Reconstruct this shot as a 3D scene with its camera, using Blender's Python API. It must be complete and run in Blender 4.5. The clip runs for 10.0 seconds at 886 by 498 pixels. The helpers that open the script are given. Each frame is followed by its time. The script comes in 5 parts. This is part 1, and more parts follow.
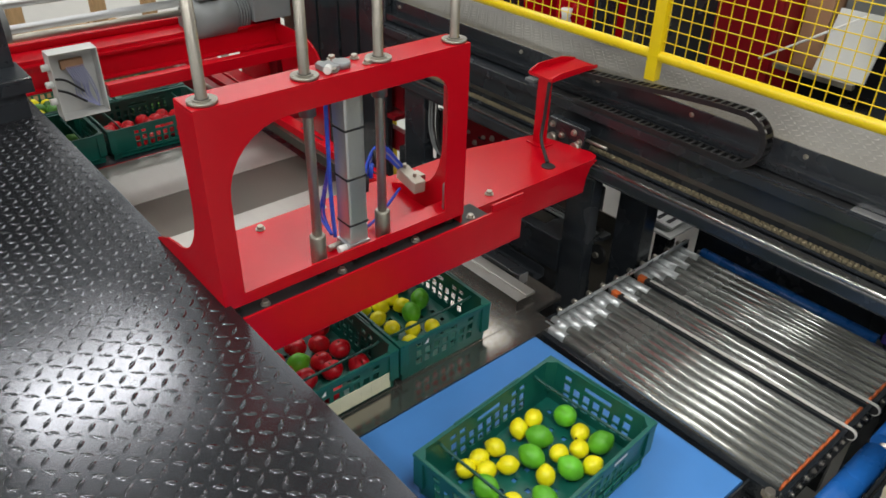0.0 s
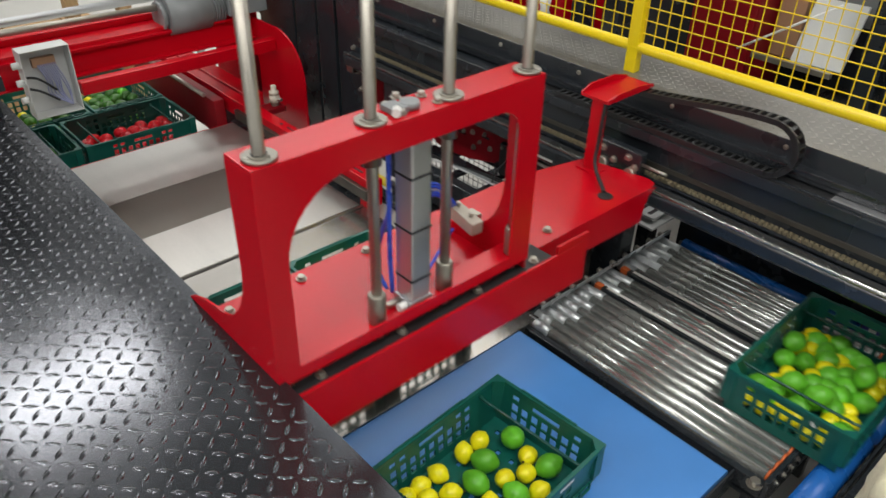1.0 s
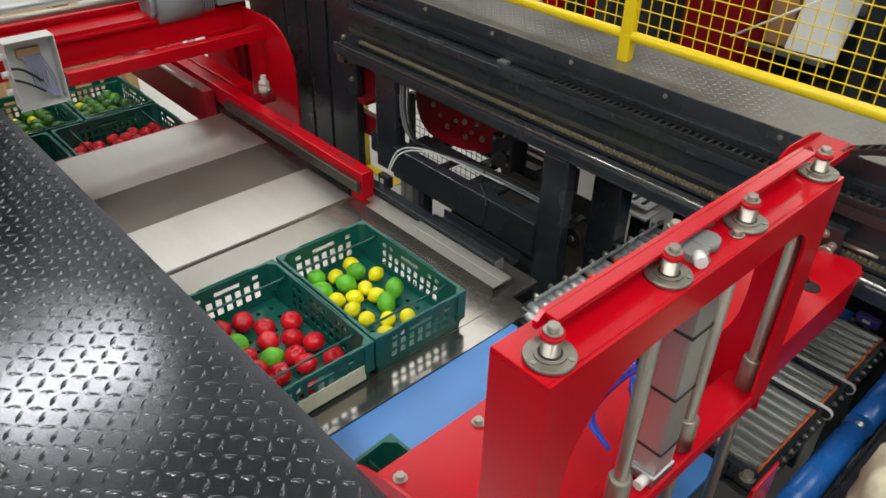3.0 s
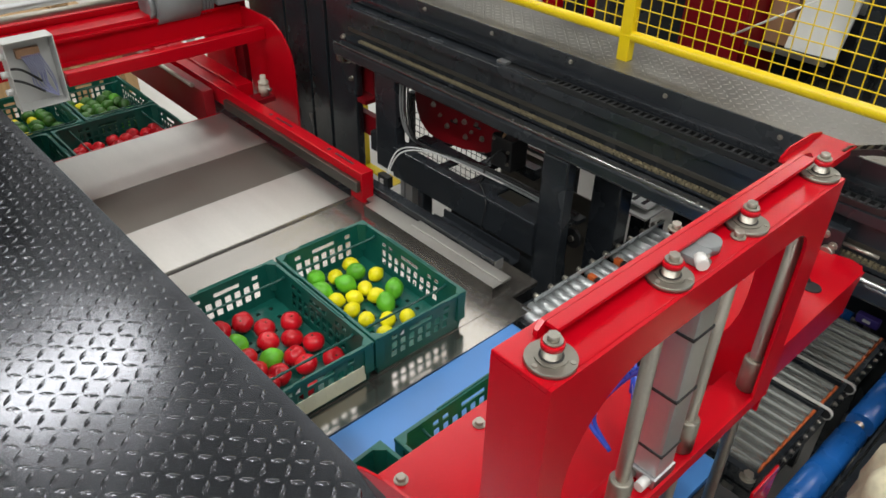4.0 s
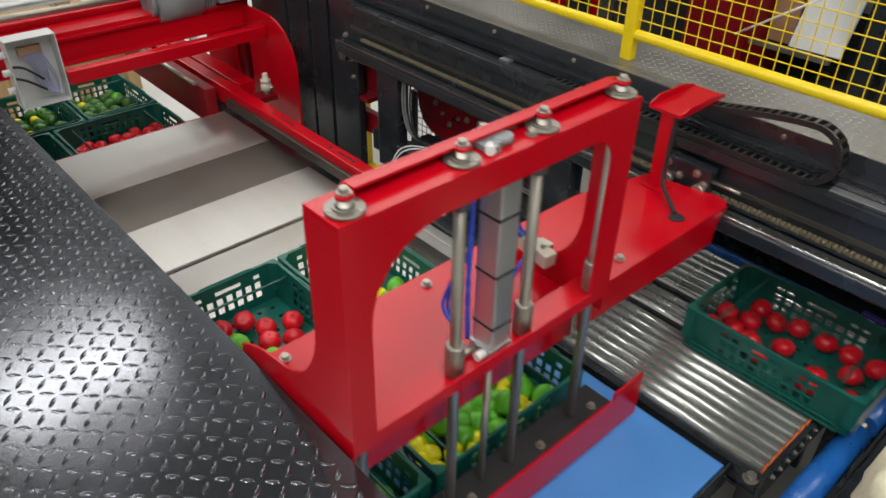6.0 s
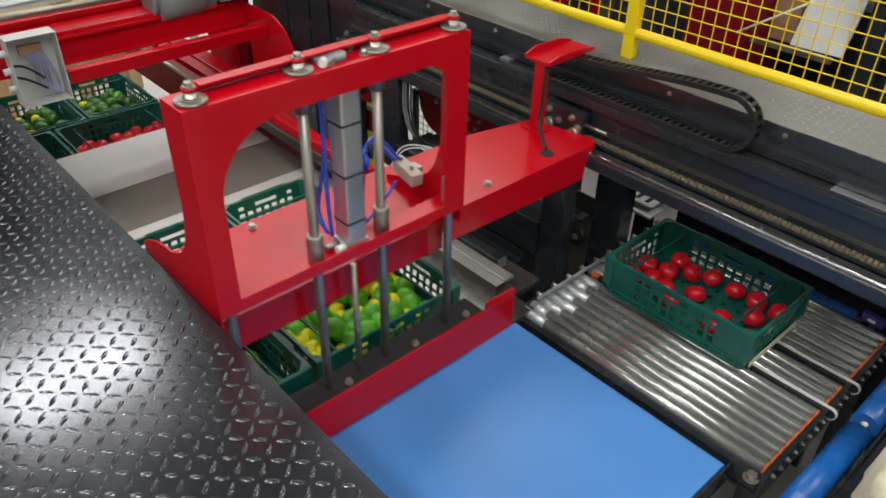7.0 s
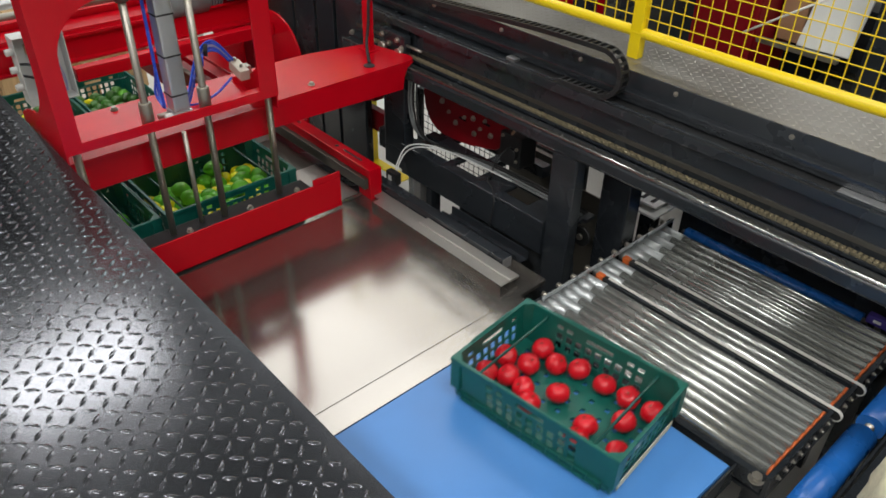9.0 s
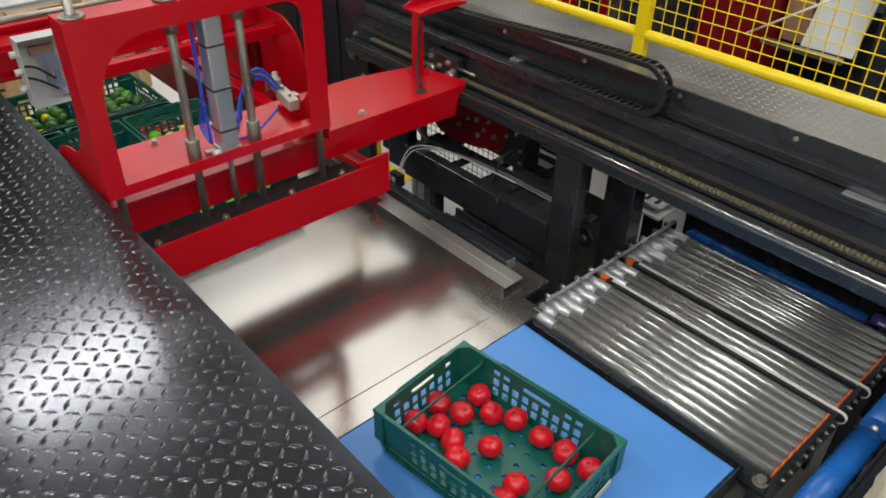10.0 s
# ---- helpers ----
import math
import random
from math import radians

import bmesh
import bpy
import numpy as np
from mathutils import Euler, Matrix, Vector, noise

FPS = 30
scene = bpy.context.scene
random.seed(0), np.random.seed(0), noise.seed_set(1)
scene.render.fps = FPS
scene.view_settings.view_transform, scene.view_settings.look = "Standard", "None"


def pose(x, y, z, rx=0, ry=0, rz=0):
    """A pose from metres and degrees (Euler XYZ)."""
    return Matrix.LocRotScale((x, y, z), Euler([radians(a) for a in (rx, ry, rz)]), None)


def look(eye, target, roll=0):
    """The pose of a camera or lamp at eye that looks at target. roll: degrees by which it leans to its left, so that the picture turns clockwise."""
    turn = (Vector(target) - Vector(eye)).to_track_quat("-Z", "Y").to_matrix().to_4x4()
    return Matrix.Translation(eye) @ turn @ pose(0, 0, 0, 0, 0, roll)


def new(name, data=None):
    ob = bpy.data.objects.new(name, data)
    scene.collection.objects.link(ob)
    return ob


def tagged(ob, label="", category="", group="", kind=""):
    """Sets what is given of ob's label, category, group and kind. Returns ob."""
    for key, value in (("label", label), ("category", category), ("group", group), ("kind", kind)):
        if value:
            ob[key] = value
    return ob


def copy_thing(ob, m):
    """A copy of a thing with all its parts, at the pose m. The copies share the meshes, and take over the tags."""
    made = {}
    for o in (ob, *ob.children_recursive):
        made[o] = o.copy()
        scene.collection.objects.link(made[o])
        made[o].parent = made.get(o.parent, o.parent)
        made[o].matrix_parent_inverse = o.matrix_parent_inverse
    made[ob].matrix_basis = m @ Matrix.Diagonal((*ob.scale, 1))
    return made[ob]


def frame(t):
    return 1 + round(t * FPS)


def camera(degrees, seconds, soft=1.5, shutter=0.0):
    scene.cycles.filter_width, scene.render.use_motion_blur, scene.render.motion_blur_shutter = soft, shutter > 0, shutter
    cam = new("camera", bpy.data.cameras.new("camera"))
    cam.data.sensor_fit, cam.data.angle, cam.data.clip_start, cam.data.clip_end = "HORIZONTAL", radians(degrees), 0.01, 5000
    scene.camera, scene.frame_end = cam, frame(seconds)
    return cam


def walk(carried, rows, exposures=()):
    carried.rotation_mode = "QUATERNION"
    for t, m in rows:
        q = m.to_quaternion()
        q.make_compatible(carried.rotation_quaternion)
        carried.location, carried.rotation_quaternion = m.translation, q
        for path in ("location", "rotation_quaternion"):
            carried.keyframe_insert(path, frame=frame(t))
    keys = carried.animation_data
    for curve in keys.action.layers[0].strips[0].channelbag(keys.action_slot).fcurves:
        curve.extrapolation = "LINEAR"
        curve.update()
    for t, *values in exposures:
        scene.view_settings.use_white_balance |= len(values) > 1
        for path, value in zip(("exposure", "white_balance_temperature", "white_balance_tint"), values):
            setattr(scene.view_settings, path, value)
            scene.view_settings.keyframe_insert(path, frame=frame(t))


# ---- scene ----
cam = camera(61.12, 10.0, soft=1.6, shutter=0.5)
walk(cam, [
    (0.0, look((1.383, -1.667, 1.754), (-0.1999, -0.2936, 0.3908), 1.50)),
    (0.5, look((1.375, -1.661, 1.754), (-0.1771, -0.2643, 0.3798), 1.44)),
    (1.0, look((1.366, -1.654, 1.755), (-0.1665, -0.2451, 0.3710), 1.41)),
    (1.5, look((1.357, -1.645, 1.753), (-0.1639, -0.2339, 0.3578), 1.17)),
    (2.0, look((1.357, -1.634, 1.754), (-0.1610, -0.2207, 0.3580), 1.44)),
    (2.5, look((1.354, -1.628, 1.754), (-0.1534, -0.2162, 0.3451), 1.51)),
    (4.0, look((1.348, -1.621, 1.758), (-0.1542, -0.2154, 0.3372), 1.34)),
    (4.5, look((1.348, -1.619, 1.759), (-0.1543, -0.2158, 0.3361), 1.32)),
    (5.0, look((1.345, -1.618, 1.758), (-0.1575, -0.2167, 0.3337), 1.21)),
    (5.5, look((1.343, -1.615, 1.757), (-0.1616, -0.2168, 0.3323), 1.25)),
    (7.0, look((1.344, -1.609, 1.757), (-0.1631, -0.2183, 0.3270), 1.23)),
    (7.5, look((1.343, -1.608, 1.757), (-0.1658, -0.2214, 0.3247), 1.26)),
    (8.0, look((1.342, -1.609, 1.758), (-0.1656, -0.2250, 0.3221), 1.33)),
    (8.5, look((1.340, -1.612, 1.760), (-0.1704, -0.2306, 0.3244), 1.27)),
    (9.0, look((1.336, -1.614, 1.764), (-0.1743, -0.2335, 0.3277), 1.29)),
    (9.5, look((1.332, -1.615, 1.769), (-0.1778, -0.2370, 0.3301), 0.98)),
    (10.0, look((1.330, -1.613, 1.774), (-0.1851, -0.2413, 0.3346), 1.08)),
])

# ---- world and lamps ----
world = bpy.data.worlds.new("hall_air")
world.use_nodes = True
scene.world = world
bg = world.node_tree.nodes["Background"]
bg.inputs["Color"].default_value = (0.75, 0.85, 1.0, 1)
bg.inputs["Strength"].default_value = 0.035
scene.view_settings.exposure = 0.0

# ---- materials ----
def material(name, color, rough=0.5, metal=0.0, vary=0.12, scale=6.0, bump=0.0, fine=120.0, coat=0.0, stretch=(1, 1, 1), rough_vary=0.1, random_tint=0.0, spec=0.5):
    """Procedural surface: broad stains, fine grain, uneven gloss and light relief."""
    m = bpy.data.materials.new(name)
    m.use_nodes = True
    nt = m.node_tree
    p = nt.nodes["Principled BSDF"]
    p.inputs["Metallic"].default_value = metal
    p.inputs["Coat Weight"].default_value = coat
    p.inputs["Specular IOR Level"].default_value = spec
    tc = nt.nodes.new("ShaderNodeTexCoord")
    mp = nt.nodes.new("ShaderNodeMapping")
    mp.inputs["Scale"].default_value = stretch
    nt.links.new(tc.outputs["Object"], mp.inputs["Vector"])
    big = nt.nodes.new("ShaderNodeTexNoise")
    big.inputs["Scale"].default_value, big.inputs["Detail"].default_value = scale, 5
    small = nt.nodes.new("ShaderNodeTexNoise")
    small.inputs["Scale"].default_value, small.inputs["Detail"].default_value = fine, 3
    for n in (big, small):
        nt.links.new(mp.outputs["Vector"], n.inputs["Vector"])
    mixn = nt.nodes.new("ShaderNodeMath")
    mixn.operation = "MULTIPLY_ADD"
    nt.links.new(small.outputs["Fac"], mixn.inputs[0])
    mixn.inputs[1].default_value = 0.35
    nt.links.new(big.outputs["Fac"], mixn.inputs[2])
    ramp = nt.nodes.new("ShaderNodeMapRange")
    ramp.inputs["From Min"].default_value, ramp.inputs["From Max"].default_value = 0.4, 0.95
    ramp.inputs["To Min"].default_value, ramp.inputs["To Max"].default_value = 1 - vary, 1 + vary
    nt.links.new(mixn.outputs[0], ramp.inputs["Value"])
    value = ramp.outputs["Result"]
    if random_tint:
        info = nt.nodes.new("ShaderNodeObjectInfo")
        rr = nt.nodes.new("ShaderNodeMapRange")
        rr.inputs["To Min"].default_value, rr.inputs["To Max"].default_value = 1 - random_tint, 1 + random_tint
        nt.links.new(info.outputs["Random"], rr.inputs["Value"])
        mul = nt.nodes.new("ShaderNodeMath")
        mul.operation = "MULTIPLY"
        nt.links.new(value, mul.inputs[0])
        nt.links.new(rr.outputs["Result"], mul.inputs[1])
        value = mul.outputs[0]
    tint = nt.nodes.new("ShaderNodeVectorMath")
    tint.operation = "SCALE"
    tint.inputs[0].default_value = color
    nt.links.new(value, tint.inputs["Scale"])
    nt.links.new(tint.outputs["Vector"], p.inputs["Base Color"])
    rmap = nt.nodes.new("ShaderNodeMapRange")
    rmap.inputs["From Min"].default_value, rmap.inputs["From Max"].default_value = 0.3, 0.8
    rmap.inputs["To Min"].default_value, rmap.inputs["To Max"].default_value = max(0.02, rough - rough_vary), min(1, rough + rough_vary)
    nt.links.new(big.outputs["Fac"], rmap.inputs["Value"])
    nt.links.new(rmap.outputs["Result"], p.inputs["Roughness"])
    if bump:
        b = nt.nodes.new("ShaderNodeBump")
        b.inputs["Strength"].default_value, b.inputs["Distance"].default_value = bump, 0.002
        nt.links.new(mixn.outputs[0], b.inputs["Height"])
        nt.links.new(b.outputs["Normal"], p.inputs["Normal"])
    return m


def glowing(name, color, strength):
    m = bpy.data.materials.new(name)
    m.use_nodes = True
    p = m.node_tree.nodes["Principled BSDF"]
    p.inputs["Base Color"].default_value = (*color, 1)
    p.inputs["Emission Color"].default_value = (*color, 1)
    p.inputs["Emission Strength"].default_value = strength
    return m


RED = material("red_enamel", (0.50, 0.0015, 0.010), 0.22, spec=0.34, vary=0.07, scale=3, bump=0.04, fine=300, rough_vary=0.05)
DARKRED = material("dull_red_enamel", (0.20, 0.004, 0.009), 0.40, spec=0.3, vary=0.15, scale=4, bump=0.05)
BLACK = material("anthracite_enamel", (0.019, 0.023, 0.028), 0.27, vary=0.2, scale=4, bump=0.03, fine=250, spec=0.65, rough_vary=0.06)
GLOSSBLACK = material("glossy_anthracite", (0.019, 0.022, 0.026), 0.16, vary=0.2, scale=4, bump=0.02, fine=250, spec=0.8, rough_vary=0.05)
RAILSTEEL = material("polished_rail_steel", (0.36, 0.36, 0.35), 0.17, 0.95, vary=0.15, scale=12, rough_vary=0.05)
DRAGPLASTIC = material("drag_chain_plastic", (0.017, 0.018, 0.019), 0.34, vary=0.2, scale=20)
BEIGEPLASTIC = material("beige_plastic", (0.50, 0.46, 0.38), 0.45, vary=0.08, scale=20)
RUBBER = material("black_rubber", (0.012, 0.012, 0.013), 0.6, vary=0.2)
PLASTIC = material("black_plastic", (0.016, 0.017, 0.018), 0.45, vary=0.2)
STEEL = material("brushed_stainless", (0.35, 0.33, 0.306), 0.165, 0.90, vary=0.10, scale=2.5, bump=0.012, fine=500, stretch=(1, 0.06, 1), rough_vary=0.04)
CHROME = material("bright_steel", (0.42, 0.395, 0.345), 0.42, 0.9, vary=0.14, scale=10, rough_vary=0.08)
ROLLERSTEEL = material("grey_roller_sleeve", (0.44, 0.455, 0.435), 0.25, 0.75, vary=0.16, scale=6, fine=60, rough_vary=0.06)
FLANGE = material("dull_turned_steel", (0.30, 0.285, 0.245), 0.42, 0.8, vary=0.15, scale=20)
DULLSTEEL = material("satin_steel_sheet", (0.50, 0.487, 0.457), 0.35, 0.82, vary=0.12, scale=7, bump=0.03, fine=300, stretch=(0.12, 1, 1), rough_vary=0.06)
# dark grey steel; on the middle table sheet it stands in for a dark reflection
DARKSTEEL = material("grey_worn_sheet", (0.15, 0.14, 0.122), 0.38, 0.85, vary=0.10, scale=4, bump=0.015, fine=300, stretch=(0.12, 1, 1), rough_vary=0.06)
ALU = material("aluminium", (0.58, 0.59, 0.60), 0.4, 0.9, vary=0.06, scale=6)
GREYPAINT = material("grey_motor_paint", (0.20, 0.215, 0.22), 0.4, vary=0.1, scale=8)
PLATE = material("dark_tread_plate", (0.078, 0.082, 0.092), 0.18, 0.85, vary=0.10, scale=9, bump=0.08, fine=180, rough_vary=0.025)
TREADLUG = material("worn_tread_lug", (0.105, 0.11, 0.12), 0.22, 0.85, vary=0.15, scale=14, bump=0.05, fine=180, rough_vary=0.04)
TREADGREY = material("grey_tread_plate", (0.27, 0.26, 0.235), 0.36, 0.7, vary=0.15, scale=4, bump=0.08, rough_vary=0.06)
GREEN = material("crate_green", (0.006, 0.105, 0.082), 0.38, vary=0.15, scale=12, bump=0.06, fine=200)
DARKGREEN = material("crate_bar_green", (0.010, 0.075, 0.062), 0.35, vary=0.15)
BELT = material("blue_belt", (0.074, 0.25, 0.62), 0.32, vary=0.08, scale=3, bump=0.05, fine=260, rough_vary=0.05, spec=0.45)
BLUE = material("blue_roller_rubber", (0.016, 0.14, 0.50), 0.3, vary=0.12, scale=10)
YELLOW = material("yellow_enamel", (0.83, 0.62, 0.006), 0.35, vary=0.07, scale=6)
WHITEBELT = material("white_band", (0.62, 0.61, 0.57), 0.55, vary=0.08)
ORANGE = material("orange_cap", (0.60, 0.13, 0.03), 0.5, vary=0.2, scale=30)
TOMATO = material("tomato_skin", (0.60, 0.007, 0.018), 0.33, vary=0.15, scale=14, random_tint=0.12)
LIME = material("lime_skin", (0.12, 0.46, 0.025), 0.42, vary=0.2, scale=22, bump=0.1, fine=160, random_tint=0.25)
LEMON = material("lemon_skin", (0.88, 0.80, 0.008), 0.4, vary=0.1, scale=20, bump=0.12, fine=160, random_tint=0.06)
DARKLIME = material("dark_lime_skin", (0.05, 0.17, 0.022), 0.40, vary=0.25, scale=20, bump=0.1, fine=160, random_tint=0.3)
STEM = material("fruit_stem", (0.06, 0.05, 0.015), 0.7)
BLUEHOSE = material("blue_hose", (0.03, 0.09, 0.62), 0.3, vary=0.1)
GREYBOX = material("grey_enclosure", (0.60, 0.61, 0.60), 0.45, vary=0.05)
WHITE = material("white_plastic", (0.72, 0.72, 0.70), 0.45, vary=0.05)
FLOOR = material("pale_floor_paint", (0.62, 0.61, 0.57), 0.5, vary=0.1, scale=1.2, bump=0.05, fine=40)
WALL = material("pale_wall_panel", (0.55, 0.56, 0.56), 0.6, vary=0.06, scale=0.6)
CEIL = material("grey_ceiling", (0.22, 0.23, 0.24), 0.7, vary=0.08, scale=0.6)
WOOD = material("pallet_wood", (0.42, 0.27, 0.13), 0.7, vary=0.25, scale=5, stretch=(1, 8, 1), bump=0.2)
CHAIN = material("oiled_chain", (0.30, 0.26, 0.17), 0.38, 0.6, vary=0.3, scale=60)
WIRE = material("lilac_wire", (0.30, 0.32, 0.52), 0.5)
COPPER = material("terminal_strip", (0.42, 0.24, 0.14), 0.6)
BEIGE = material("beige_cloth", (0.62, 0.58, 0.42), 0.9, vary=0.2, scale=25, bump=0.6, fine=90)
LABEL = material("white_label", (0.75, 0.75, 0.73), 0.6)
VIOLET = material("violet_sensor_case", (0.05, 0.03, 0.22), 0.4)
CREAM = material("cream_card", (0.70, 0.69, 0.50), 0.6, vary=0.1, scale=14)
FROSTED = material("frosted_roller_end", (0.50, 0.53, 0.54), 0.34, 0.6, vary=0.3, scale=25)
LAMP = glowing("lamp_diffuser", (0.96, 0.98, 1.0), 1.2)


# ---- mesh helpers ----
def thing(name, label, category, group="", kind="", at=None):
    ob = new(name)
    ob.empty_display_size = 0.05
    if at is not None:
        ob.matrix_basis = at
    return tagged(ob, label, category, group, kind)


def part(name, bm, mat, parent=None, label="", smooth=False):
    me = bpy.data.meshes.new(name)
    bm.to_mesh(me)
    bm.free()
    for m in (mat if isinstance(mat, (list, tuple)) else [mat]):
        me.materials.append(m)
    ob = new(name, me)
    if smooth:
        for p in me.polygons:
            p.use_smooth = True
    if parent:
        ob.parent = parent
    if label:
        tagged(ob, label)
    return ob


def B():
    return bmesh.new()


def box(bm, x0, x1, y0, y1, z0, z1, bevel=0.0, mi=0):
    xs, ys, zs = sorted((x0, x1)), sorted((y0, y1)), sorted((z0, z1))
    vs = [bm.verts.new((x, y, z)) for x in xs for y in ys for z in zs]
    fs = [bm.faces.new([vs[i] for i in q]) for q in ((0, 1, 3, 2), (4, 6, 7, 5), (0, 4, 5, 1), (2, 3, 7, 6), (0, 2, 6, 4), (1, 5, 7, 3))]
    for f in fs:
        f.material_index = mi
    if bevel:
        es = list({e for f in fs for e in f.edges})
        r = bmesh.ops.bevel(bm, geom=es, offset=bevel, segments=2, affect="EDGES", profile=0.7)
        for f in r["faces"]:
            f.material_index = mi
    return bm


def rod(bm, a, b, r, n=14, r2=None, mi=0, caps=True):
    a, b = Vector(a), Vector(b)
    q = (b - a).to_track_quat("Z", "Y")
    rings = []
    for p, rad in ((a, r), (b, r if r2 is None else r2)):
        rings.append([bm.verts.new(p + q @ Vector((rad * math.cos(k * math.tau / n), rad * math.sin(k * math.tau / n), 0))) for k in range(n)])
    for k in range(n):
        f = bm.faces.new((rings[0][k], rings[0][(k + 1) % n], rings[1][(k + 1) % n], rings[1][k]))
        f.smooth, f.material_index = True, mi
    if caps:
        bm.faces.new(rings[0][::-1]).material_index = mi
        bm.faces.new(rings[1]).material_index = mi
    return bm


def lathe(bm, profile, centre=(0, 0, 0), n=20, mi=0):
    """Turned body round z: profile of (radius, height)."""
    c = Vector(centre)
    rings = [[bm.verts.new(c + Vector((r * math.cos(k * math.tau / n), r * math.sin(k * math.tau / n), z))) for k in range(n)] for r, z in profile]
    for a, b in zip(rings, rings[1:]):
        for k in range(n):
            f = bm.faces.new((a[k], a[(k + 1) % n], b[(k + 1) % n], b[k]))
            f.smooth, f.material_index = True, mi
    bm.faces.new(rings[0][::-1]).material_index = mi
    bm.faces.new(rings[-1]).material_index = mi
    return bm


def tube(bm, pts, r, n=8, mi=0):
    pts = [Vector(p) for p in pts]
    rings = []
    for i, p in enumerate(pts):
        d = (pts[min(i + 1, len(pts) - 1)] - pts[max(i - 1, 0)]).normalized()
        q = d.to_track_quat("Z", "Y")
        rings.append([bm.verts.new(p + q @ Vector((r * math.cos(k * math.tau / n), r * math.sin(k * math.tau / n), 0))) for k in range(n)])
    for a, b in zip(rings, rings[1:]):
        # nearest start vertex keeps the skin from twisting
        s = min(range(n), key=lambda j: (a[0].co - b[j].co).length)
        b[:] = b[s:] + b[:s]
        for k in range(n):
            f = bm.faces.new((a[k], a[(k + 1) % n], b[(k + 1) % n], b[k]))
            f.smooth, f.material_index = True, mi
    bm.faces.new(rings[0][::-1])
    bm.faces.new(rings[-1])
    return bm


def spline(pts, n=8):
    """Smooth curve through points."""
    P = [Vector(p) for p in pts]
    P = [2 * P[0] - P[1]] + P + [2 * P[-1] - P[-2]]
    out = []
    for i in range(1, len(P) - 2):
        for k in range(n):
            u = k / n
            a, b, c, d = P[i - 1:i + 3]
            out.append(0.5 * ((2 * b) + (c - a) * u + (2 * a - 5 * b + 4 * c - d) * u * u + (3 * b - a - 3 * c + d) * u ** 3))
    return out + [P[-2]]


def extrude(bm, outline, axis, lo, hi, mi=0, bevel=0.0):
    """Prism over a closed outline of (u, v), along axis x, y or z."""
    def co(u, v, w):
        return {"x": (w, u, v), "y": (u, w, v), "z": (u, v, w)}[axis]
    a = [bm.verts.new(co(u, v, lo)) for u, v in outline]
    b = [bm.verts.new(co(u, v, hi)) for u, v in outline]
    n = len(outline)
    fs = [bm.faces.new(a[::-1]), bm.faces.new(b)]
    for k in range(n):
        fs.append(bm.faces.new((a[k], a[(k + 1) % n], b[(k + 1) % n], b[k])))
    bmesh.ops.recalc_face_normals(bm, faces=fs)
    for f in fs:
        f.material_index = mi
    if bevel:
        bmesh.ops.bevel(bm, geom=list(fs[0].edges) + list(fs[1].edges), offset=bevel, segments=1, affect="EDGES")
    return bm


def rounded(u0, u1, v0, v1, r, n=4):
    """Outline of a rectangle with round corners."""
    out = []
    for cu, cv, a0 in ((u1 - r, v1 - r, 0), (u0 + r, v1 - r, 90), (u0 + r, v0 + r, 180), (u1 - r, v0 + r, 270)):
        for k in range(n + 1):
            a = radians(a0 + 90 * k / n)
            out.append((cu + r * math.cos(a), cv + r * math.sin(a)))
    return out


def holed_panel(bm, place, us, vs, solid, thick):
    """A sheet of cells between the cuts us and vs; solid(i, j) says which stay. place(u, v, w) puts a point in space."""
    nu, nv = len(us) - 1, len(vs) - 1
    vert = {}

    def v(i, j, k):
        if (i, j, k) not in vert:
            vert[i, j, k] = bm.verts.new(place(us[i], vs[j], thick * k))
        return vert[i, j, k]

    def full(i, j):
        return 0 <= i < nu and 0 <= j < nv and solid(i, j)
    fs = []
    for i in range(nu):
        for j in range(nv):
            if not full(i, j):
                continue
            fs.append(bm.faces.new((v(i, j, 0), v(i, j + 1, 0), v(i + 1, j + 1, 0), v(i + 1, j, 0))))
            fs.append(bm.faces.new((v(i, j, 1), v(i + 1, j, 1), v(i + 1, j + 1, 1), v(i, j + 1, 1))))
            for di, dj, p, q in ((-1, 0, (i, j), (i, j + 1)), (1, 0, (i + 1, j + 1), (i + 1, j)), (0, -1, (i + 1, j), (i, j)), (0, 1, (i, j + 1), (i + 1, j + 1))):
                if not full(i + di, j + dj):
                    fs.append(bm.faces.new((v(*p, 0), v(*q, 0), v(*q, 1), v(*p, 1))))
    bmesh.ops.recalc_face_normals(bm, faces=fs)
    return bm


def hexbolt(bm, at, r=0.011, h=0.009, axis="z", mi=0):
    a = Vector(at)
    d = {"z": Vector((0, 0, 1)), "x": Vector((1, 0, 0)), "y": Vector((0, -1, 0))}[axis]
    rod(bm, a, a + d * 0.003, r * 1.5, 14, mi=mi)
    rod(bm, a + d * 0.003, a + d * (0.003 + h), r, 6, mi=mi)
    return bm


# ---- the hall ----
FLOOR_Z = -0.85
part("floor", box(B(), -18, 8, -9, 13, FLOOR_Z - 0.2, FLOOR_Z), FLOOR)["kind"] = "structure"
for nm, d in (("wall_west", (-18.2, -18, -9, 13)), ("wall_east", (8, 8.2, -9, 13)), ("wall_south", (-18.2, 8.2, -9.2, -9)), ("wall_north", (-18.2, 8.2, 13, 13.2))):
    tagged(part(nm, box(B(), *d, FLOOR_Z, 6.0), WALL), "pale panelled hall wall", "wall", kind="structure")
tagged(part("ceiling", box(B(), -18.2, 8.2, -9.2, 13.2, 6.0, 6.2), CEIL), "dark hall ceiling above the machines", "ceiling", kind="structure")


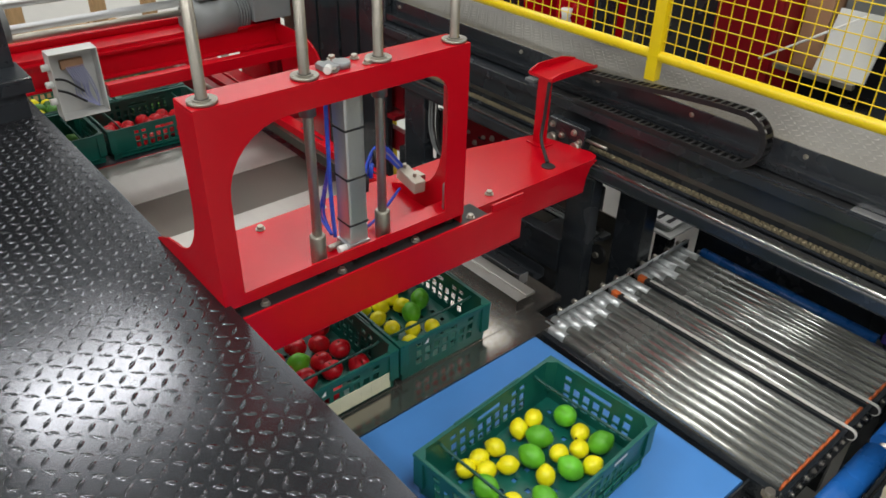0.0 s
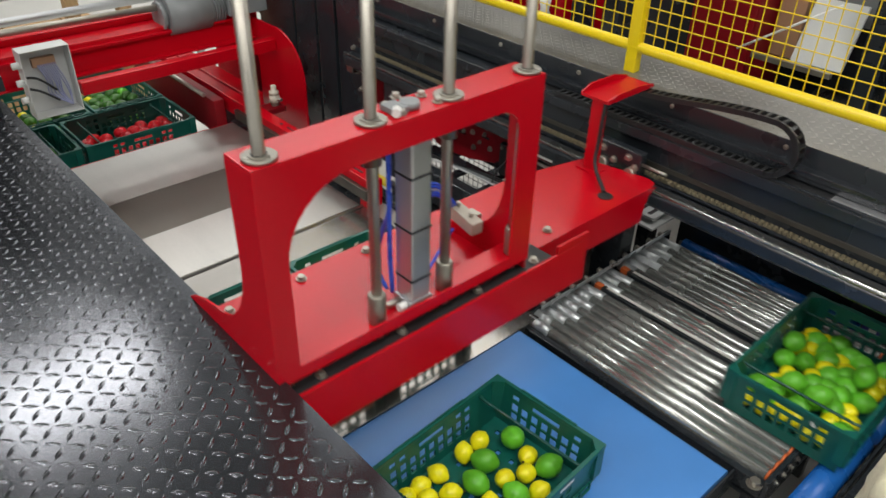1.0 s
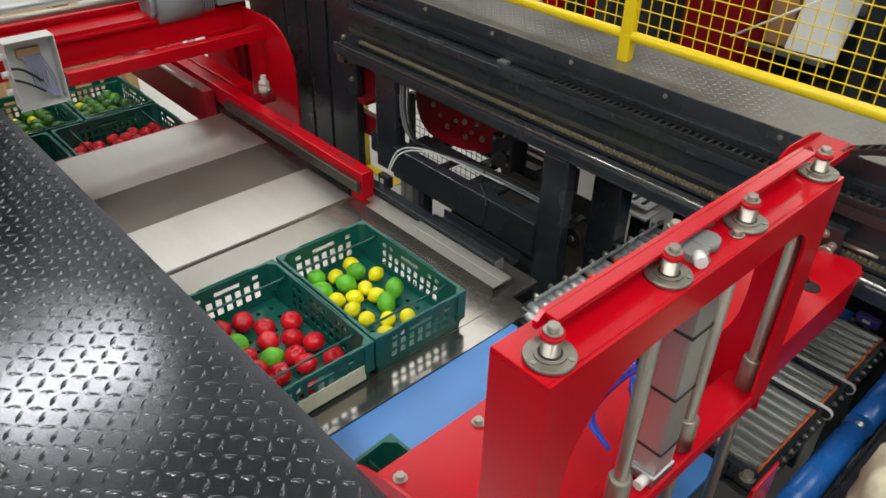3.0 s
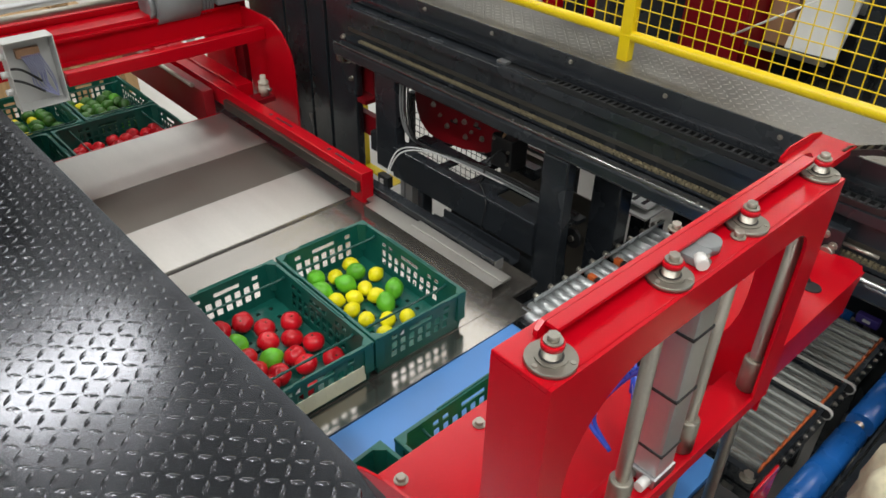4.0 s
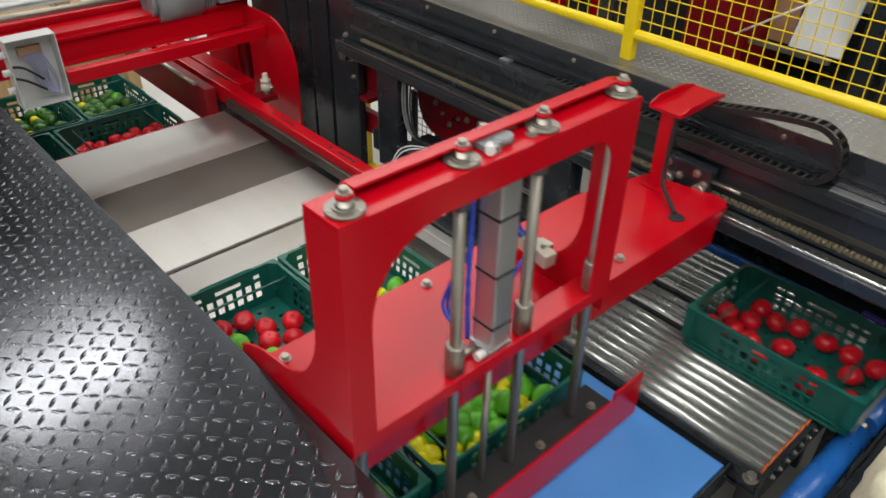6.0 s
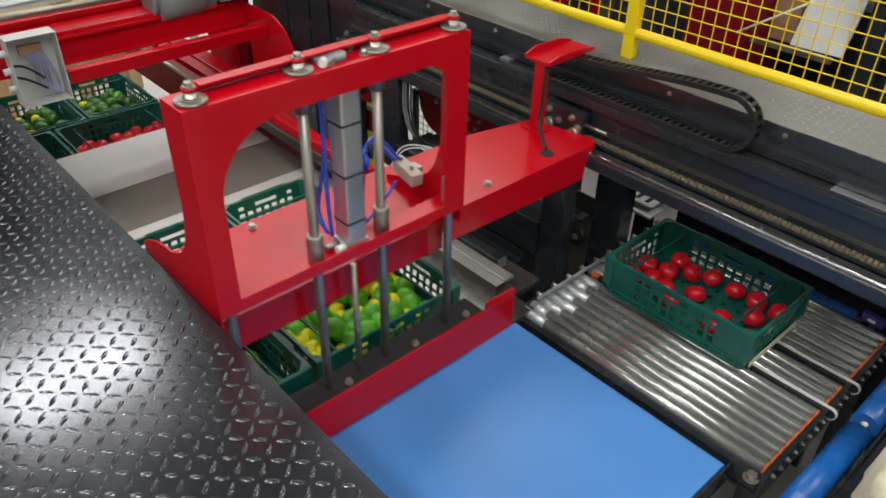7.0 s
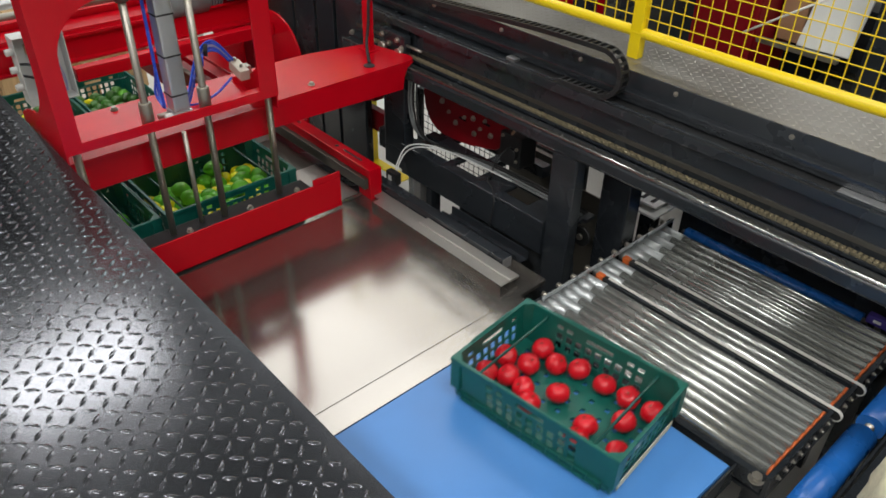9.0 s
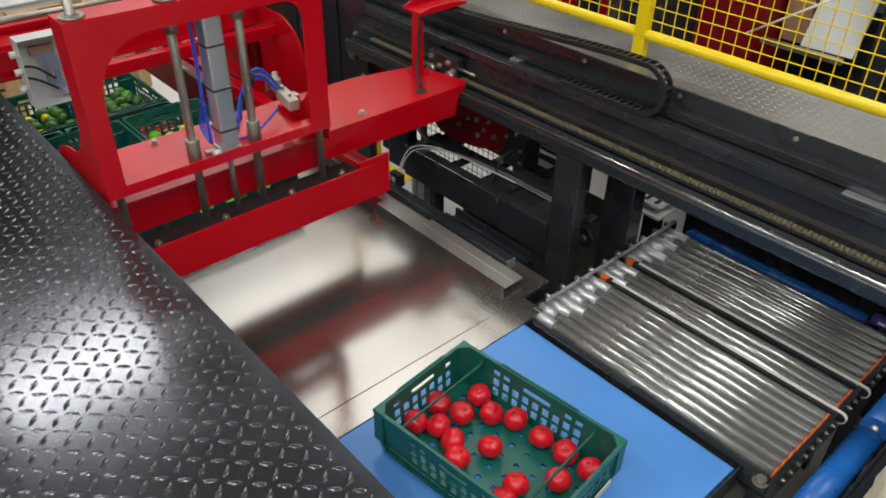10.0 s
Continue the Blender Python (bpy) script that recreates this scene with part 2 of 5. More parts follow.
def ceiling_light(x, y, power, long=2.5, wide=0.6, label="long white industrial ceiling luminaire"):
    t = thing("ceiling_light", label, "lamp", "hall lamps", at=pose(x, y, 5.9))
    part("housing", box(B(), -long / 2, long / 2, -wide / 2, wide / 2, 0.0, 0.1, 0.01), WHITE, t)
    part("diffuser", box(B(), -long / 2 + 0.02, long / 2 - 0.02, -wide / 2 + 0.02, wide / 2 - 0.02, -0.015, -0.001), LAMP, t)
    la = bpy.data.lights.new("hall_lamp", "AREA")
    la.shape, la.size, la.size_y, la.energy, la.color = "RECTANGLE", long, wide, power, (1.0, 0.98, 0.94)
    lo = new("hall_lamp", la)
    lo.matrix_basis = pose(x, y, 5.86)


for lx, ly, power in ((-2.2, 9.5, 80), (2.2, 9.5, 80), (1.8, 4.4, 110), (2.6, -0.35, 100), (-2.4, -4.1, 125), (1.6, -4.1, 140), (5.2, -2.0, 130), (-1.0, -7.2, 80), (3.5, -7.2, 80)):
    ceiling_light(lx, ly, power)
ceiling_light(-6.35, -0.45, 125, 1.0, 1.75)
for lx, span, power in ((-3.82, 2.74, 66), (-6.72, 2.86, 70), (-10.1, 1.6, 38), (-13.6, 2.5, 60)):
    ceiling_light(lx, 4.2, power, span, 5.4, "large pale translucent roof light panel")

# ---- tread platform beside the machine ----
PLAT_Y, PLAT_Z = -1.09, 0.60


def lug(vs, fs, cx, cy, z, a, size, rise):
    """Adds one lens-shaped lug with a blunt ridge, turned by a."""
    ca, sa = math.cos(a), math.sin(a)
    base = len(vs)
    ring = [(-1, 0), (-0.55, -0.25), (0, -0.35), (0.55, -0.25), (1, 0), (0.55, 0.25), (0, 0.35), (-0.55, 0.25)]
    for u, w in ring:
        vs.append((cx + (u * ca - w * sa) * size, cy + (u * sa + w * ca) * size, z))
    for u, w in ring:
        u, w = u * 0.86, w * 0.40
        vs.append((cx + (u * ca - w * sa) * size, cy + (u * sa + w * ca) * size, z + rise * (1 - 0.35 * u * u)))
    for u in (-0.5, 0.5):
        vs.append((cx + u * ca * size, cy + u * sa * size, z + rise * 1.06))
    for k in range(8):
        fs.append((base + k, base + (k + 1) % 8, base + 8 + (k + 1) % 8, base + 8 + k))
    m, q = base + 8, base + 16
    fs += [(m, m + 1, q), (m + 1, m + 2, q + 1, q), (m + 2, m + 3, q + 1), (m + 3, m + 4, q + 1), (m + 4, m + 5, q + 1), (m + 5, m + 6, q + 1), (m + 6, m + 7, q, q + 1), (m + 7, m, q)]


def lug_mesh(vs, fs, mat):
    me = bpy.data.meshes.new("tread_lug")
    me.from_pydata(vs, [], fs)
    me.materials.append(mat)
    for poly in me.polygons:
        poly.use_smooth = True
    return me


def lug_field(owner, x0, x1, y0, y1, z, pitch, size, rise, mat, single=None):
    """Raised lugs, turned alternately; those inside the stretch single (x0, x1, y0, y1) are pieces of their own."""
    vs, fs = [], []
    turns = (radians(-42), radians(48))
    shared = []
    for a in turns:
        v1, f1 = [], []
        lug(v1, f1, 0, 0, 0, a, size, rise)
        shared.append(lug_mesh(v1, f1, mat))
    for i in range(int((x1 - x0) / pitch)):
        for j in range(int((y1 - y0) / pitch)):
            cx, cy, turn = x0 + (i + 0.5) * pitch, y0 + (j + 0.5) * pitch, (i + j) % 2
            if single and single[0] < cx < single[1] and single[2] < cy < single[3]:
                o = new("tread_lug", shared[turn])
                o.parent, o.location = owner, (cx, cy, z)
            else:
                lug(vs, fs, cx, cy, z, turns[turn], size, rise)
    rest = new("tread_lugs", lug_mesh(vs, fs, mat))
    rest.parent = owner
    tagged(rest, kind="stuff")


def tread_deck():
    d = thing("platform", "dark tread plate platform deck with raised lugs", "platform", kind="structure")
    part("deck_plate", box(B(), -3.2, 2.4, -3.4, PLAT_Y, PLAT_Z - 0.006, PLAT_Z), PLATE, d)
    part("edge_frame", box(B(), -3.2, 2.4, PLAT_Y - 0.06, PLAT_Y - 0.004, PLAT_Z - 0.09, PLAT_Z - 0.0065, 0.004), BLACK, d)
    lug_field(d, -1.75, 1.45, -2.15, PLAT_Y - 0.012, PLAT_Z, 0.0335, 0.0170, 0.0021, TREADLUG, (0.10, 0.66, -1.62, -1.10))


tread_deck()


def control_housing():
    h = thing("machine_post", "black steel machine post with a grey pulley", "machine frame")
    part("post", box(B(), -1.98, -1.74, -1.60, -1.115, PLAT_Z, 1.6, 0.008), BLACK, h)
    part("bracket", box(B(), -1.80, -1.58, -1.5, -1.10, 0.70, 0.755, 0.006), BLACK, h)
    part("foot", box(B(), -1.72, -1.60, -1.45, -1.13, PLAT_Z + 0.0005, 0.70, 0.006), BLACK, h)
    part("pulley", rod(B(), (-2.05, -1.10, 0.83), (-2.05, -1.05, 0.83), 0.075, 28), GREYPAINT, h)


control_housing()


# ---- stainless table and blue belt ----
def steel_table():
    t = thing("steel_table", "brushed stainless steel sliding table", "table", kind="structure")
    part("front_strip", box(B(), -0.104, -0.004, -1.25, 0.10, -0.02, 0.0, 0.0015), STEEL, t)
    part("table_sheet", box(B(), -1.072, -0.107, -1.25, 0.25, -0.02, 0.0, 0.0015), STEEL, t)
    part("ridge", extrude(B(), [(-1.095, -0.01), (-1.095, 0.002), (-1.088, 0.009), (-1.08, 0.009), (-1.074, 0.002), (-1.074, -0.01)], "y", -1.25, 0.09), STEEL, t)
    part("rear_sheet", box(B(), -2.285, -1.822, -1.25, 0.085, -0.02, 0.0, 0.0015), DULLSTEEL, t)
    # same steel as its neighbours; the dark reflection is put into its colour
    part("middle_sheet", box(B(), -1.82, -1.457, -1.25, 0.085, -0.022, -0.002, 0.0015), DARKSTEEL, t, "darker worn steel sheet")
    part("rear_sheet", box(B(), -1.455, -1.097, -1.25, 0.085, -0.02, 0.0, 0.0015), DULLSTEEL, t)
    part("side_closing", box(B(), -0.85, -0.24, 0.225, 0.322, -0.105, -0.10), DARKSTEEL, t, "brownish grey steel sheet")
    part("side_closing", box(B(), -2.6, -1.10, 0.086, 0.255, -0.04, -0.02), BLACK, t)
    part("side_flange", box(B(), -0.96, -0.165, 0.053, 0.057, 0.0, 0.03), STEEL, t)
    part("side_sheet", box(B(), -0.96, -0.165, 0.0575, 0.108, 0.024, 0.0275, 0.001), DULLSTEEL, t)
    part("side_sheet", box(B(), -0.70, -0.165, 0.1085, 0.158, 0.020, 0.0325, 0.003), DULLSTEEL, t)
    part("side_sheet", box(B(), -1.05, -0.7025, 0.1085, 0.158, 0.010, 0.0185, 0.001), DULLSTEEL, t)
    part("side_tube", box(B(), -1.45, -0.262, 0.162, 0.212, 0.0005, 0.05, 0.003), BLACK, t, "black square tube")
    part("tube_cap", box(B(), -0.2615, -0.257, 0.164, 0.210, 0.003, 0.048, 0.001), ALU, t)
    part("seam", box(B(), -0.1068, -0.1042, -1.25, 0.10, -0.01, 0.0022), STEEL, t)
    part("edge_trim", box(B(), -0.0038, 0.0015, -1.25, 0.02, -0.02, 0.0035), STEEL, t)
    part("rear_edge", box(B(), -2.30, -2.286, -1.25, 0.085, -0.05, -0.004), RED, t, "red painted edge strip")
    legs = [(x, y) for x in (-2.2, -1.15, -0.12) for y in (-1.2, 0.02)]
    for x, y in legs:
        part("leg", box(B(), x - 0.03, x + 0.03, y - 0.03, y + 0.03, FLOOR_Z, -0.021), BLACK, t)


steel_table()


def belt_unit():
    b = thing("belt_conveyor", "short conveyor with a smooth blue belt", "conveyor")
    prof = []
    for k in range(9):
        a = -math.pi / 2 + math.pi * k / 8
        prof.append((-0.02 + 0.018 * math.cos(a), -0.02 + 0.018 * math.sin(a) + 0.002))
    for k in range(9):
        a = math.pi / 2 + math.pi * k / 8
        prof.append((-1.2 + 0.018 * math.cos(a), -0.02 + 0.018 * math.sin(a) + 0.002))
    part("belt", extrude(B(), prof, "x", 0.004, 0.845), BELT, b)
    for x in (-0.001, 0.852):
        part("side_rail", box(B(), x - 0.003, x + 0.003, -1.2, 0.02, -0.10, -0.012), BLACK, b)
    part("bed", box(B(), 0.004, 0.845, -1.19, -0.03, -0.12, -0.042), BLACK, b)
    for x in (0.03, 0.82):
        for y in (-1.1, -0.08):
            part("leg", box(B(), x - 0.025, x + 0.025, y - 0.025, y + 0.025, FLOOR_Z, -0.121), BLACK, b)


belt_unit()


# ---- roller bed with two transfer bands ----
def roller_bed():
    t = thing("roller_conveyor", "roller conveyor with zinc rollers and two white transfer bands", "conveyor")
    ys = [0.085 + 0.0453 * k for k in range(8)] + [0.474 + 0.0445 * k for k in range(3)] + [0.6435 + 0.0474 * k for k in range(7)]
    r = 0.0215
    bm = B()
    rod(bm, (0, 0, 0), (0.965, 0, 0), r, 20)
    first = part("roller", bm, ROLLERSTEEL, t)
    first.location = (-0.04, ys[0], -r)
    cap = part("roller_cap", rod(B(), (0.966, 0, 0), (0.974, 0, 0), r, 16), ORANGE, first, "orange plastic end cap")
    sleeve = part("roller_end", rod(B(), (0.004, 0, 0), (0.11, 0, 0), r + 0.0006, 18), FROSTED, first, "frosted bright roller end")
    for k, y in enumerate(ys[1:]):
        o = new("roller", first.data)
        o.parent, o.location = t, (-0.04, y, -r)
        e = new("roller_end", sleeve.data)
        e.parent = o
        e.scale = (0.75 + 0.5 * ((k * 7) % 5) / 4, 1, 1)
        tagged(e, "frosted bright roller end")
        c = new("roller_cap", cap.data)
        c.parent = o
        tagged(c, "orange plastic end cap")
    for y in ys:
        part("axle_bolt", hexbolt(B(), (0.952, y, -0.03), 0.006, 0.008, "x"), CHROME, t)
    part("side_frame", box(B(), 0.936, 0.951, 0.04, 1.02, -0.11, -0.004, 0.002), BLACK, t)
    part("side_frame", box(B(), -0.058, -0.042, 0.04, 1.02, -0.11, -0.012, 0.002), BLACK, t)
    part("front_edge", box(B(), -0.04, 0.935, 0.035, 0.06, -0.08, -0.02, 0.002), BLACK, t)
    part("pan", box(B(), -0.04, 0.935, 0.06, 1.0, -0.13, -0.115), BLACK, t)
    for y in (0.442, 0.612):
        arc = [(math.cos(math.pi / 2 - math.pi * k / 10), math.sin(math.pi / 2 - math.pi * k / 10)) for k in range(11)]
        hook = [(0.9555 + 0.022 * c, -0.018 + 0.022 * n) for c, n in arc] + [(0.9555 + 0.0185 * c, -0.018 + 0.0185 * n) for c, n in reversed(arc)]
        band = part("transfer_band", box(B(), 0.05, 0.955, y - 0.006, y + 0.006, 0.0005, 0.004), WHITEBELT, t, "white toothed transfer band")
        part("band_turn", extrude(B(), hook, "y", y - 0.006, y + 0.006), WHITEBELT, band)
        part("end_wheel", rod(B(), (0.9555, y - 0.005, -0.018), (0.9555, y + 0.005, -0.018), 0.018, 16), RUBBER, band)
        part("band_guide", box(B(), 0.05, 0.945, y - 0.016, y - 0.0065, -0.05, -0.003), BLACK, t)
    part("stop_bar", box(B(), -0.030, -0.024, 0.14, 0.985, 0.002, 0.018, 0.001), FROSTED, t, "thin steel stop bar")
    for k in range(10):
        y = 0.17 + 0.085 * k
        part("stop_stud", rod(B(), (-0.052, y, 0.006), (-0.0305, y, 0.006), 0.011, 12), CHROME, t)
    for y in (0.442, 0.612):
        part("tensioner", box(B(), -0.005, 0.028, y - 0.012, y + 0.012, -0.03, 0.0005, 0.003), ORANGE, t, "small orange band tensioner")
        part("band_wheel", box(B(), 0.029, 0.05, y - 0.014, y + 0.014, -0.03, -0.002, 0.004), PLASTIC, t)
    for x in (0.0, 0.9):
        for y in (0.1, 0.95):
            part("leg", box(B(), x - 0.025, x + 0.025, y - 0.025, y + 0.025, FLOOR_Z, -0.131), BLACK, t)
    part("rear_plate", box(B(), -0.03, 1.10, 1.060, 1.068, -0.5, 0.22, 0.002), BLACK, t)
    part("corner_bolt", hexbolt(B(), (0.915, 0.03, -0.03), 0.016, 0.016, "z"), CHROME, t)


roller_bed()


def blue_roller(name, a, b, r, label):
    t = thing(name, label, "roller")
    a, b = Vector(a), Vector(b)
    part("sleeve", rod(B(), a, b, r, 24), BLUE, t)
    d = (b - a).normalized()
    part("axle", rod(B(), a - d * 0.02, b + d * 0.02, r * 0.35, 10), CHROME, t)
    for p in (a, b):
        part("bracket", box(B(), p.x - 0.02, p.x + 0.02, p.y - 0.012 if abs(d.x) < 0.5 else p.y - 0.02, p.y + 0.012 if abs(d.x) < 0.5 else p.y + 0.02, FLOOR_Z, p.z - r * 0.3), BLACK, t)


blue_roller("blue_roller", (1.045, 0.02, -0.048), (1.045, 0.455, -0.048), 0.044, "blue rubber sleeved infeed roller")
blue_roller("blue_roller", (1.045, 0.51, -0.048), (1.045, 0.945, -0.048), 0.044, "blue rubber sleeved infeed roller")
blue_roller("blue_roller", (0.04, 1.0, -0.03), (0.80, 1.0, -0.03), 0.026, "long blue roller behind the roller bed")


def infeed_guard():
    g = thing("infeed_conveyor", "black steel infeed conveyor beside the blue rollers", "conveyor")
    part("side_plate", box(B(), 1.100, 1.108, -0.2, 1.0, -0.25, -0.006, 0.001), BLACK, g)
    part("deck", box(B(), 1.115, 2.6, -0.1, 1.0, -0.05, -0.014), BLACK, g)
    for x in (1.15, 2.5):
        for y in (-0.05, 0.95):
            part("leg", box(B(), x - 0.025, x + 0.025, y - 0.025, y + 0.025, FLOOR_Z, -0.051), BLACK, g)


infeed_guard()


def sensor():
    s = thing("light_sensor", "small violet light sensor on a bracket beside the rollers", "sensor")
    part("case", box(B(), 0.82, 0.90, 0.955, 0.985, 0.0, 0.035, 0.004), VIOLET, s)
    part("label_bar", box(B(), 0.845, 0.872, 0.9535, 0.955, 0.012, 0.024), LABEL, s)
    part("bracket", box(B(), 0.85, 0.87, 0.985, 1.0, -0.12, 0.02), CHROME, s)


sensor()


# ---- long rail beam, drag chain tray, walkway ----
X0, X1 = -3.6, 2.6
RAIL_X0 = -1.665


def rail_beam():
    r = thing("rail_beam", "anthracite rail beam with bright running rail and chain", "beam", kind="structure")
    part("lower_beam", extrude(B(), rounded(0.425, 0.495, 0.430, 0.488, 0.013), "x", RAIL_X0, X1), BLACK, r)
    part("running_rail", rod(B(), (RAIL_X0, 0.435, 0.491), (X1, 0.435, 0.491), 0.0085, 14), RAILSTEEL, r, "bright steel running rail")
    part("upper_beam", box(B(), RAIL_X0, X1, 0.525, 0.60, 0.42, 0.655, 0.004), BLACK, r)
    part("beam_lip", box(B(), RAIL_X0, X1, 0.50, 0.5248, 0.62, 0.655, 0.003), BLACK, r)
    bm = B()
    for k in range(190):
        x = -1.55 + 0.0165 * k
        rod(bm, (x, 0.4985, 0.506), (x, 0.518, 0.506), 0.0052, 6)
        box(bm, x - 0.007, x + 0.007, 0.4995 + 0.002 * (k % 2), 0.5010 + 0.002 * (k % 2), 0.4995, 0.513)
        box(bm, x - 0.007, x + 0.007, 0.5145 - 0.002 * (k % 2), 0.5160 - 0.002 * (k % 2), 0.4995, 0.513)
    tagged(part("drive_chain", bm, CHAIN, r, "oily roller chain along the beam"), kind="stuff")
    part("chain_guide", box(B(), RAIL_X0, X1, 0.4965, 0.5245, 0.488, 0.4993), BLACK, r)
    part("wear_strip", box(B(), RAIL_X0, X1, 0.5195, 0.5246, 0.530, 0.548, 0.001), DARKSTEEL, r, "worn steel strip")
    for k in range(14):
        part("rail_screw", rod(B(), (-1.32 + 0.21 * k, 0.452, 0.4882), (-1.32 + 0.21 * k, 0.452, 0.4905), 0.0045, 8), CHROME, r)
    part("beam_strip", box(B(), RAIL_X0, X1, 0.512, 0.524, 0.6553, 0.6605, 0.001), BLACK, r)
    part("chain_tray", box(B(), -0.62, 0.70, 0.502, 0.58, 0.6555, 0.657), PLASTIC, r)
    part("beam_ledge", box(B(), RAIL_X0, 1.0, 0.5625, 0.6005, 0.6625, 0.698, 0.004), GLOSSBLACK, r)
    part("end_plate", box(B(), 0.70, 1.4, 0.5255, 0.562, 0.6575, 0.662, 0.001), ALU, r, "pale aluminium end plate")
    part("back_plate", box(B(), X0, X1, 0.601, 0.609, 0.40, 0.76, 0.002), BLACK, r)
    for k in range(9):
        x = -1.6 + 0.42 * k
        part("plate_bolt", hexbolt(B(), (x, 0.6005, 0.735), 0.006, 0.005, "y"), CHROME, r)
    part("end_column", extrude(B(), rounded(-1.90, -1.668, 0.555, 0.60, 0.010), "z", FLOOR_Z, 0.79), BLACK, r)
    part("end_column", box(B(), -2.08, -1.92, 0.555, 0.60, FLOOR_Z, 0.79, 0.006), BLACK, r)
    part("end_panel", box(B(), -2.70, -2.32, 0.555, 0.60, FLOOR_Z, 0.79, 0.006), BLACK, r)
    part("end_column", box(B(), -2.30, -2.10, 0.555, 0.60, FLOOR_Z, 0.79, 0.006), BLACK, r)
    for x, z in ((-1.72, 0.35), (-1.70, 0.26), (-1.75, 0.47)):
        part("column_bolt", hexbolt(B(), (x, 0.5545, z), 0.010, 0.014, "y"), CHROME, r)
    part("chain_tensioner", box(B(), -1.664, -1.61, 0.44, 0.49, 0.395, 0.4295, 0.004), RAILSTEEL, r, "worn steel chain tensioner")
    part("tensioner_screw", rod(B(), (-1.61, 0.465, 0.412), (-1.54, 0.465, 0.412), 0.006, 10), CHROME, r)
    part("tag", box(B(), -0.66, -0.61, 0.53, 0.56, 0.6555, 0.668), ALU, r, "small aluminium clip")
    for x0, x1, y0, y1 in ((-0.290, -0.165, 0.432, 0.49), (-0.185, -0.05, 0.64, 0.73), (1.3, 1.4, 0.425, 0.495)):
        part("post", box(B(), x0, x1, y0, y1, FLOOR_Z, 0.4295, 0.008), BLACK, r)
    part("post", box(B(), -1.36, -1.205, 0.44, 0.50, -0.06, 0.4295, 0.008), BLACK, r)


rail_beam()


def lower_frame():
    f = thing("lower_frame", "anthracite tube frame below the rail beam", "frame", kind="structure")
    part("cross_tube", extrude(B(), rounded(0.42, 0.48, -0.06, 0.10, 0.006), "x", -1.204, -0.292), BLACK, f)
    part("cross_tube_end", box(B(), -1.50, -1.2045, 0.51, 0.57, -0.055, 0.05, 0.004), BLACK, f)
    part("tray_bar", box(B(), -1.204, -0.19, 0.575, 0.635, 0.080, 0.098, 0.003), BLACK, f)
    for x0, x1 in ((-1.204, -1.115), (-0.938, -0.898), (-0.742, -0.575), (-0.43, -0.206)):
        part("tray_arm", box(B(), x0, x1, 0.4805, 0.5745, 0.078, 0.094, 0.002), BLACK, f)
    for x0, x1 in ((-1.204, -1.11), (-0.86, -0.80)):
        part("tray_arm", box(B(), x0, x1, 0.6355, 0.80, 0.04, 0.075, 0.002), BLACK, f)
    part("cross_tube", box(B(), -1.204, -0.625, 0.80, 0.85, 0.02, 0.08, 0.004), BLACK, f)
    part("cross_tube", box(B(), -1.9, 0.9, 1.15, 1.20, 0.10, 0.18, 0.004), BLACK, f)
    part("cross_tube", box(B(), -0.85, -0.16, 0.60, 0.66, -0.34, -0.26, 0.004), BLACK, f)
    part("closing_sheet", box(B(), -0.85, -0.16, 0.484, 0.49, -0.60, -0.061), BLACK, f)
    part("rear_sheet", box(B(), -0.93, -0.605, 0.90, 0.906, -0.70, 0.092), DARKSTEEL, f, "brownish grey steel sheet")
    part("rear_sheet", box(B(), -0.603, -0.19, 0.90, 0.906, -0.70, -0.005), DARKSTEEL, f, "brownish grey steel sheet")
    part("rear_sheet_edge", box(B(), -0.93, -0.605, 0.88, 0.8995, 0.076, 0.092, 0.001), DARKSTEEL, f)
    # open channel beside the square tube of the table
    part("channel", extrude(B(), [(0.325, -0.095), (0.325, -0.05), (0.331, -0.05), (0.331, -0.089), (0.389, -0.089), (0.389, -0.05), (0.395, -0.05), (0.395, -0.095)], "x", -0.80, -0.33), BLACK, f, "open black steel channel")
    part("channel_post", box(B(), -0.40, -0.36, 0.34, 0.38, FLOOR_Z, -0.0955, 0.003), BLACK, f)
    part("channel_post", box(B(), -0.78, -0.74, 0.34, 0.38, FLOOR_Z, -0.0955, 0.003), BLACK, f)
    cover = [(-1.345, 0.40), (-1.345, 0.25), (-1.33, 0.175), (-1.295, 0.115), (-1.24, 0.08), (-1.17, 0.066), (-1.0, 0.084), (-0.83, 0.125), (-0.785, 0.16), (-0.755, 0.22), (-0.75, 0.26), (-0.75, 0.40)]
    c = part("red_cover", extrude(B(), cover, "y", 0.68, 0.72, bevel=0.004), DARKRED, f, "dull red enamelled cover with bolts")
    for k, (x, z) in enumerate(((-1.20, 0.25), (-1.15, 0.21), (-1.10, 0.17), (-1.04, 0.22), (-0.98, 0.235), (-0.93, 0.20), (-0.97, 0.16), (-0.90, 0.25), (-0.86, 0.19))):
        part("cover_bolt", hexbolt(B(), (x, 0.6795, z), 0.007 if k % 2 else 0.010, 0.010, "y"), CHROME, c)
    for x, z in ((-1.08, 0.20), (-0.92, 0.23)):
        part("cover_slot", box(B(), x, x + 0.05, 0.6785, 0.6798, z, z + 0.012), BLACK, c)
    m = part("bearing_block", box(B(), -0.775, -0.645, 0.65, 0.76, 0.105, 0.262, 0.012), PLASTIC, f, "black bearing block")
    part("bearing_flange", rod(B(), (-0.69, 0.632, 0.175), (-0.69, 0.6495, 0.175), 0.032, 18), PLASTIC, m)
